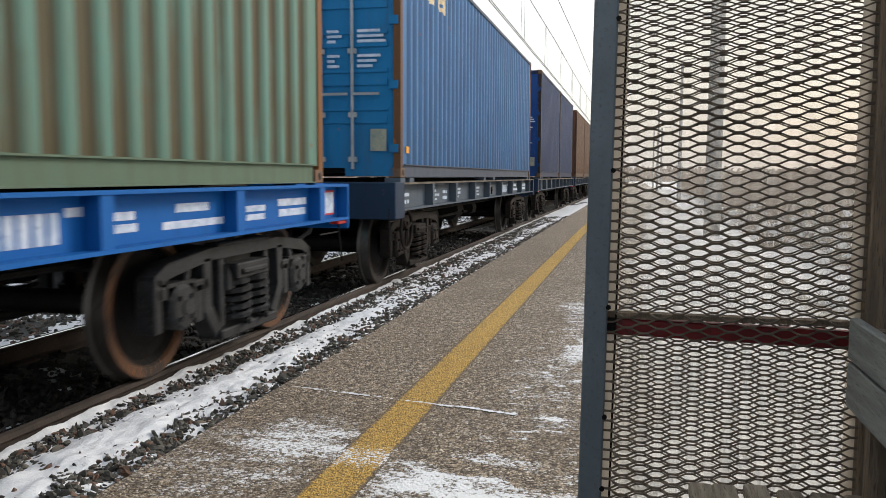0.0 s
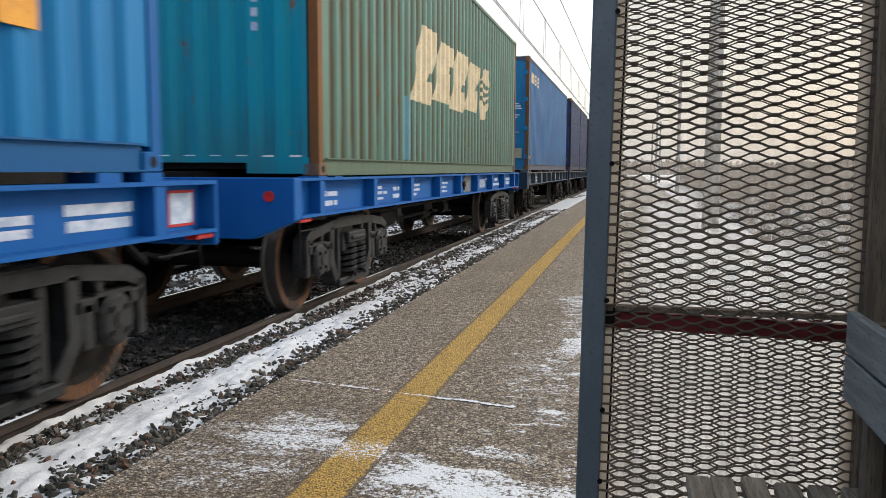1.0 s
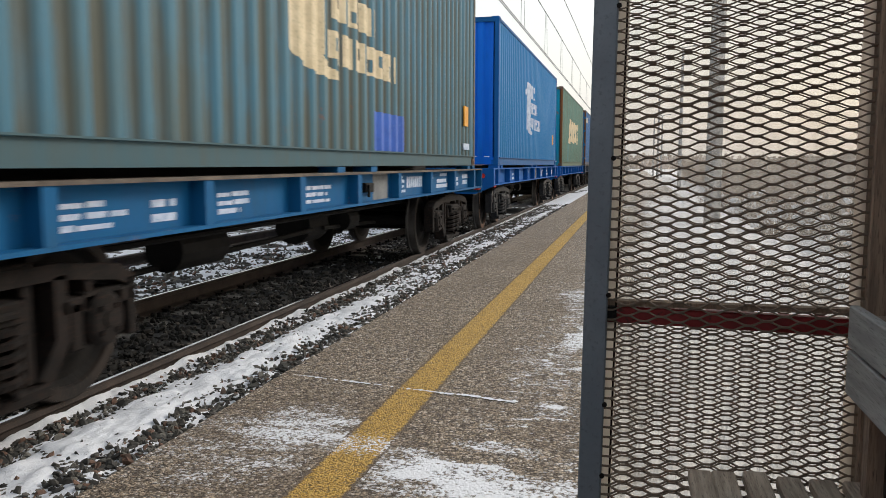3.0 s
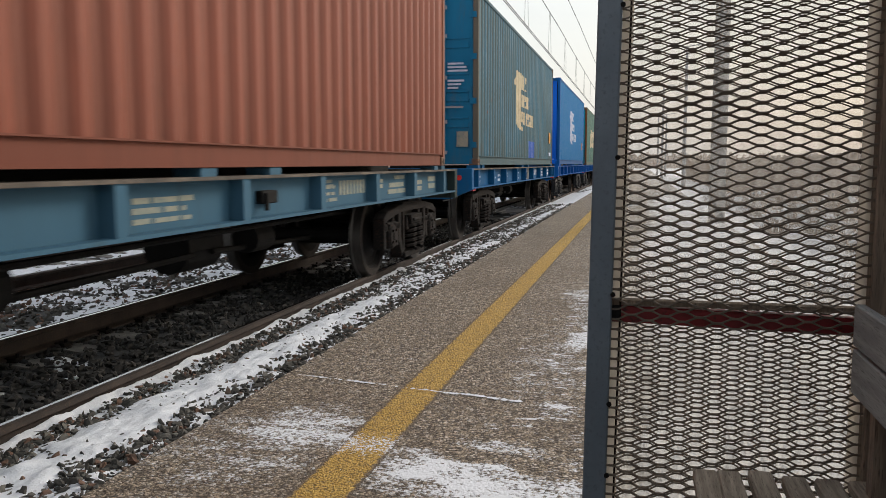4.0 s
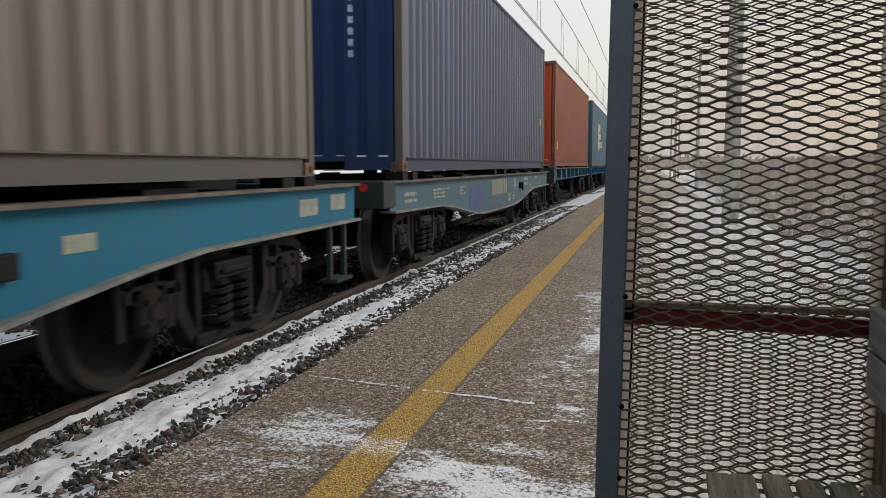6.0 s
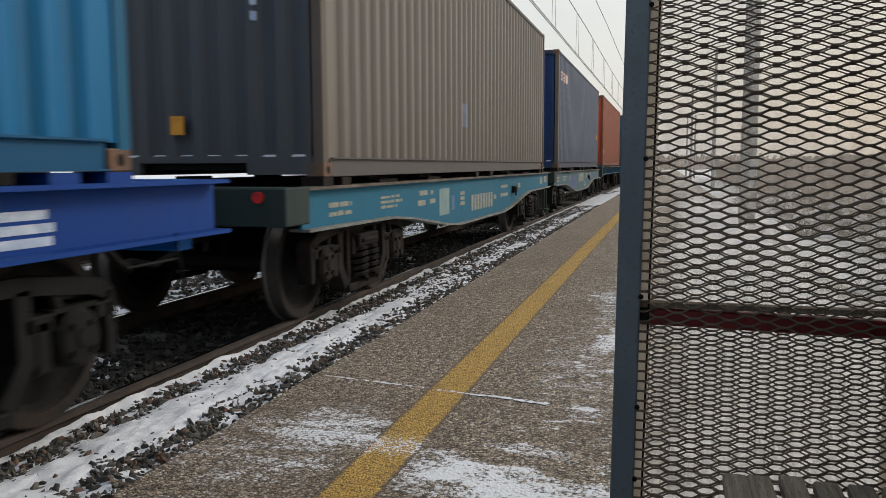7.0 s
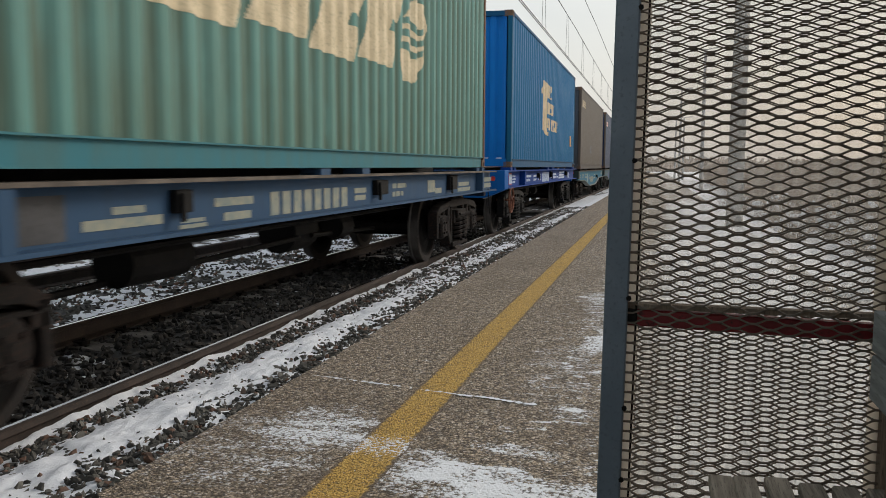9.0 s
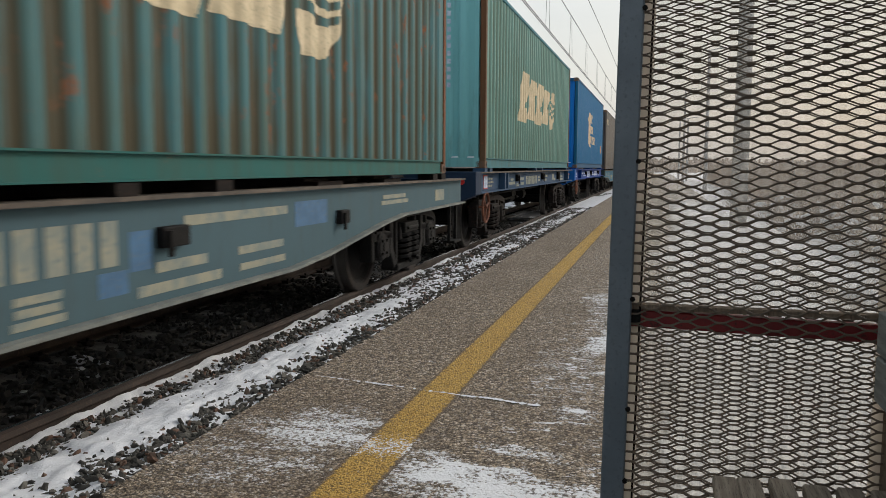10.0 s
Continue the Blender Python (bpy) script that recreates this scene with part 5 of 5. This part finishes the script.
part("cross_angle", one_box(-0.075, 0.60, PANEL_Y - 0.002, PANEL_Y + 0.040, 0.915, 0.930), BROWN_WALL, screen, "brown steel angle")
part("bracket", one_box(-0.078, -0.045, PANEL_Y - 0.012, PANEL_Y + 0.02, 0.875, 0.912, bevel=0.003), BLACK_IRON, screen, "small black bracket")
for i, z in enumerate((0.95, 1.35, 1.78, 0.62, 0.40)):
    bm = bmesh.new()
    tube(bm, [(-0.082 + 0.014 * z, PANEL_Y - 0.038, z), (-0.082 + 0.014 * z, PANEL_Y - 0.03, z)], 0.008, 6)
    part("bolt", bm, BLACK_IRON, screen)

CELL_L, CELL_S = 0.0975, 0.0150


def expanded_metal(y, x0, x1, z0, z1, lean, shift, th):
    """Rows of waved strands that touch at their knots."""
    V, F = [], []
    rows = int((z1 - z0) / CELL_S)
    step = CELL_L / 12
    cols = int((x1 - x0) / step) + 1
    for r in range(rows):
        zc = z0 + r * CELL_S
        base = len(V)
        for i in range(cols):
            x = x0 + i * step
            ph = 2 * math.pi * (x + shift) / CELL_L + (math.pi if r % 2 else 0.0)
            c = math.cos(ph)
            wv = math.copysign(min(1.0, abs(c) * 1.15), c)
            z = zc + wv * (CELL_S / 2 - 0.0012)
            dy = 0.004 * wv
            xl = x + lean * (zc - z0)
            V += [(xl, y - 0.0022 + dy, z - th), (xl, y + 0.0022 + dy, z - th * 0.75), (xl, y + 0.0022 + dy, z + th), (xl, y - 0.0022 + dy, z + th * 0.75)]
        for i in range(cols - 1):
            a, b = base + 4 * i, base + 4 * i + 4
            for k in range(4):
                F.append((a + k, a + (k + 1) % 4, b + (k + 1) % 4, b + k))
    me = bpy.data.meshes.new("expanded_metal")
    me.from_pydata(V, [], F)
    return tagged(share("expanded_metal", me, MESH_STEEL, screen), kind="stuff")


expanded_metal(PANEL_Y - 0.008, -0.086, 0.628, 0.10, 2.34, 0.006, 0.02, 0.0028)
expanded_metal(PANEL_Y + 0.052, -0.080, 0.622, 0.10, 2.34, 0.006, 0.015, 0.0022)

def dirty_sheet():
    """Clear plastic sheet, scratched and hazy, frosted with dirt."""
    m, n = material("hazy_plastic_sheet")
    v = n.coords()
    xyz = n.add("ShaderNodeSeparateXYZ", {0: v})
    cloud, streak = n.noise(v, 2.2, 5, 0.6), n.noise(n.scaled(v, (5, 1, 0.6)), 4.0, 5, 0.65)
    crease = n.noise(n.scaled(v, (2.2, 1, 1)), 9, 4, 0.7, 1.6)
    frost = n.ramp(xyz.outputs[2], 1.15, 0.70)
    f = n.math("ADD", n.math("ADD", n.math("MULTIPLY", cloud, 0.28), n.math("MULTIPLY", streak, 0.14)), n.math("ADD", n.math("MULTIPLY", frost, 0.26), 0.05), clamp=True)
    tint = n.mix(n.ramp(crease, 0.35, 0.7), (0.86, 0.85, 0.82, 1), (0.50, 0.50, 0.48, 1))
    clear = n.add("ShaderNodeBsdfTransparent", {0: (0.96, 0.95, 0.93, 1)})
    bump = n.add("ShaderNodeBump", {"Height": crease, "Strength": 0.8, "Distance": 0.03})
    milk = n.add("ShaderNodeBsdfTranslucent", {"Color": tint, "Normal": bump.outputs[0]})
    matt = n.add("ShaderNodeBsdfDiffuse", {"Color": tint, "Normal": bump.outputs[0]})
    haze = n.add("ShaderNodeMixShader", {0: 0.45, 1: milk.outputs[0], 2: matt.outputs[0]})
    out = n.add("ShaderNodeMixShader", {0: f, 1: clear.outputs[0], 2: haze.outputs[0]})
    n.add("ShaderNodeOutputMaterial", {0: out.outputs[0]})
    return m


sheet = part("plastic_sheet", one_box(-0.10, 0.63, PANEL_Y + 0.066, PANEL_Y + 0.070, 0.08, 2.36), dirty_sheet(), screen, "hazy dirty clear plastic sheet")
sheet.visible_shadow = False

bench = empty("bench", "bench of weathered grey wooden slats with a plank backrest", "bench")
rng = random.Random(11)
for i in range(6):
    x = 0.165 + i * 0.085 - (0.022 if i else 0)
    w = 0.063
    bm = one_box(x, x + w, -1.2, 2.30 + rng.uniform(0.0, 0.05), 0.445, 0.48, bevel=0.005)
    part("seat_slat", bm, GREY_WOOD, bench)
for y in (-0.6, 0.9, 2.15):
    part("seat_bearer", one_box(0.17, 0.66, y - 0.03, y + 0.03, 0.37, 0.444), RUST_IRON, bench)
    for x in (0.22, 0.62):
        part("leg", one_box(x - 0.025, x + 0.025, y - 0.025, y + 0.025, 0.0, 0.37), RUST_IRON, bench)
for z0, z1 in ((0.850, 0.962), (0.722, 0.842)):
    part("back_plank", one_box(0.562, 0.590, -1.2, 2.33, z0, z1, bevel=0.004), GREY_PLANK, bench)
for y in (-0.6, 0.9, 2.22):
    part("back_stay", one_box(0.591, 0.63, y - 0.025, y + 0.025, 0.36, 0.95), BROWN_WALL, bench)

wall = empty("wall_back", "back wall of the shelter in weathered brown boards", "wall", kind="structure")
for i in range(24):
    y = -1.4 + i * 0.164
    part("board", one_box(0.702 + rng.uniform(0, 0.006), 0.735, y, y + 0.158, 0.04, 2.40), BROWN_WALL, wall)
part("skirting_block", one_box(0.70, 0.86, -1.4, 2.36, 0.0, 0.30, bevel=0.01), MAST_CONCRETE, wall, "grey concrete footing")
# ---- overhead line ----
line = empty("overhead_line", "overhead contact line with droppers above the track", "overhead line")
for sx in (-0.03, 0.03):
    bm = bmesh.new()
    tube(bm, [(TRACK_X + sx, -30 + 25 * i, 6.05 + 0.02 * (i % 2)) for i in range(20)], 0.014, 5)
    part("contact_wire", bm, WIRE, line)
bm = bmesh.new()
tube(bm, [(TRACK_X, y, 7.85 - 0.12 * math.sin(math.pi * ((y + 20) % 60) / 60)) for y in range(-20, 400, 5)], 0.015, 5)
part("messenger_wire", bm, WIRE, line)
for i in range(34):
    y = 6 + i * 7.5
    zt = 7.85 - 0.12 * math.sin(math.pi * ((y + 20) % 60) / 60)
    for dy in (0.0, 0.55):
        bm = bmesh.new()
        tube(bm, [(TRACK_X + (0.03 if dy else -0.03), y + dy, 6.06), (TRACK_X, y + dy * 0.7, zt)], 0.006, 4)
        part("dropper", bm, WIRE, line)
feeder = bmesh.new()
tube(feeder, [(-2.95, y, 7.9 - 0.15 * math.sin(math.pi * ((y + 20) % 60) / 60)) for y in range(-20, 400, 5)], 0.013, 5)
part("feeder_wire", feeder, WIRE, line)

# ---- beyond the screen ----
bm = bmesh.new()
tube(bm, [(0, 0, -0.6), (0, 0, 9.5)], [0.19, 0.13], 14)
mast = part("mast", bm, MAST_CONCRETE, smooth=True)
mast.location = (1.72, 19.5, 0)
tagged(mast, "tapered grey concrete mast beside the platform", "mast")


def lamp_post(x, y, h, label):
    ob = empty("lamp_post", label, "lamp post", "lamp posts along the platform")
    bm = bmesh.new()
    tube(bm, [(0, 0, -0.6), (0, 0, h)], [0.13, 0.08], 10)
    part("pole", bm, LAMP_GREY, ob)
    bm = bmesh.new()
    tube(bm, [(0, 0, h), (-0.55, 0, h + 0.10)], 0.035, 6)
    tube(bm, [(0, 0, h), (0.55, 0, h + 0.10)], 0.035, 6)
    part("arm", bm, LAMP_GREY, ob)
    for s in (-1, 1):
        part("lamp_head", one_box(s * 0.75 - 0.22, s * 0.75 + 0.22, -0.12, 0.12, h + 0.07, h + 0.16, bevel=0.03), LAMP_GREY, ob)
    ob.location = (x, y, 0)
    return ob


lamp_post(2.6, 52, 8.3, "grey steel lamp post with two lamp heads")
lamp_post(1.95, 78, 8.3, "grey steel lamp post with two lamp heads")
lamp_post(2.1, 105, 7.0, "grey steel lamp post with two lamp heads")
lamp_post(2.9, 100, 7.0, "grey steel lamp post with two lamp heads")


def twig_clump(name, x, y, r, h, seed, mat, n=60, snow=0.0, label="", category="bush"):
    """A leafless bush: many thin bent twigs from one foot, with lumps of snow caught among them."""
    rg = random.Random(seed)
    ob = empty(name, label, category)
    bm = bmesh.new()
    tops = []
    for i in range(n):
        a, s = rg.uniform(0, 6.28), rg.random() ** 0.6
        fx, fy = 0.12 * r * math.cos(a), 0.12 * r * math.sin(a)
        ex, ey, ez = r * s * math.cos(a), r * s * math.sin(a), h * rg.uniform(0.55, 1.0) * (1 - 0.35 * s)
        mid = (ex * 0.45 + rg.uniform(-0.1, 0.1), ey * 0.45 + rg.uniform(-0.1, 0.1), ez * 0.62)
        tube(bm, [(fx, fy, 0), mid, (ex, ey, ez)], [0.012, 0.008, 0.003], 4)
        for j in range(3):
            t = rg.uniform(0.4, 1.0)
            p = Vector(mid).lerp(Vector((ex, ey, ez)), t)
            q = p + Vector((rg.uniform(-0.25, 0.25), rg.uniform(-0.25, 0.25), rg.uniform(0.05, 0.3))) * r
            tube(bm, [p, q], [0.005, 0.002], 3)
        tops.append((mid, (ex, ey, ez)))
    tagged(part("twigs", bm, mat, ob), kind="stuff")
    if snow:
        bm = bmesh.new()
        for m, e in tops:
            if rg.random() < snow:
                t = rg.uniform(0.1, 0.9)
                c = Vector(m).lerp(Vector(e), t)
                mt = Matrix.Translation(c) @ Euler((rg.uniform(-0.5, 0.5), rg.uniform(-0.5, 0.5), rg.uniform(0, 6))).to_matrix().to_4x4() @ Matrix.Diagonal((rg.uniform(0.06, 0.16), rg.uniform(0.05, 0.10), rg.uniform(0.03, 0.07), 1))
                bmesh.ops.create_icosphere(bm, subdivisions=2, radius=1, matrix=mt)
        for v in bm.verts:
            v.co += v.normal * 0 + Vector(noise.noise_vector(v.co * 9)) * 0.025
        tagged(part("snow_lumps", bm, SNOW, ob, "lumps of snow caught in the twigs", True), kind="stuff")
    ob.location = (x, y, -0.5)
    return ob


def bank_height(x, y):
    """A snowy bank that falls away behind the platform."""
    u = (x - 1.9) / 3.0
    return -0.10 - 0.35 * min(1.0, max(0.0, u)) + 0.10 * noise.noise((x * 0.7, y * 0.35, 3)) + 0.03 * noise.noise((x * 3, y * 2, 5))


bank = heightfield("snow_bank", 1.88, 9.0, 40, -6, 120, 260, bank_height, SNOW)
tagged(bank, "smooth snow bank behind the platform", "snow", kind="structure")

rg = random.Random(5)
for i in range(9):
    twig_clump("bush", 3.4 + rg.uniform(-0.5, 0.9), 12.5 + i * 2.3, 0.9, 1.1 + rg.uniform(0, 0.4), 40 + i, HEDGE, 70, 0.35, "leafless brown bush with snow caught in it")
for i, (x, y, h) in enumerate(((1.9, 6.4, 0.75), (2.5, 7.6, 0.8), (2.2, 9.2, 0.7))):
    twig_clump("bush", x, y, 0.62, h, 80 + i, HEDGE, 70, 0.9, "low bush weighed down with snow")

fence = empty("board_fence", "long brown weathered board fence behind the snow bank", "fence")
me = None
for i in range(150):
    y = 9.0 + i * 0.62
    if me is None:
        bm = one_box(-0.012, 0.012, -0.30, 0.30, -0.5, 1.62)
        ob = part("board", bm, FENCE_BROWN, fence)
        me = ob.data
    else:
        ob = share("board", me, None, fence)
    ob.location = (5.2, y, rg.uniform(-0.05, 0.03))
for z in (0.2, 1.2):
    part("rail", one_box(5.22, 5.28, 8.6, 102, z, z + 0.09), FENCE_BROWN, fence)

# woods at the horizon
woods = bmesh.new()
rg = random.Random(8)
for i in range(800):
    a = rg.uniform(-0.9, 0.9)
    d = rg.uniform(330, 520)
    x, y = d * math.sin(a) + 60, d * math.cos(a)
    h = rg.uniform(4.0, 7.0)
    for j in range(5):
        tube(woods, [(x + rg.uniform(-2.5, 2.5), y, -0.6), (x + rg.uniform(-3.5, 3.5), y, h * rg.uniform(0.6, 1.0))], [1.6, 0.5], 4)
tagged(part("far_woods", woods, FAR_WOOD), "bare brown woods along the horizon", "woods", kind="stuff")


# ---- the train runs away from the camera at an even speed, its wheels rolling ----
def run(t):
    """Metres that the train has gone after t seconds; it brakes a little towards the end."""
    return SPEED * t - 0.021 * max(0.0, t - 5.0) ** 2


def motions():
    marks = [0, 1 / 30, 2 / 30] + [0.1 * i for i in range(1, 100)] + [10 - 2 / 30, 10 - 1 / 30, 10]
    for ob, y, z in WAGONS + CONTAINERS:
        walk(ob, [(t, pose(TRACK_X, y + run(t), z)) for t in marks])
    for ax, y in SPINNING:
        first = (hash(round(y * 1000)) % 360)
        walk(ax, [(i / 30, pose(0, y, WHEEL_R, first - math.degrees(run(i / 30) / WHEEL_R))) for i in range(301)])


motions()
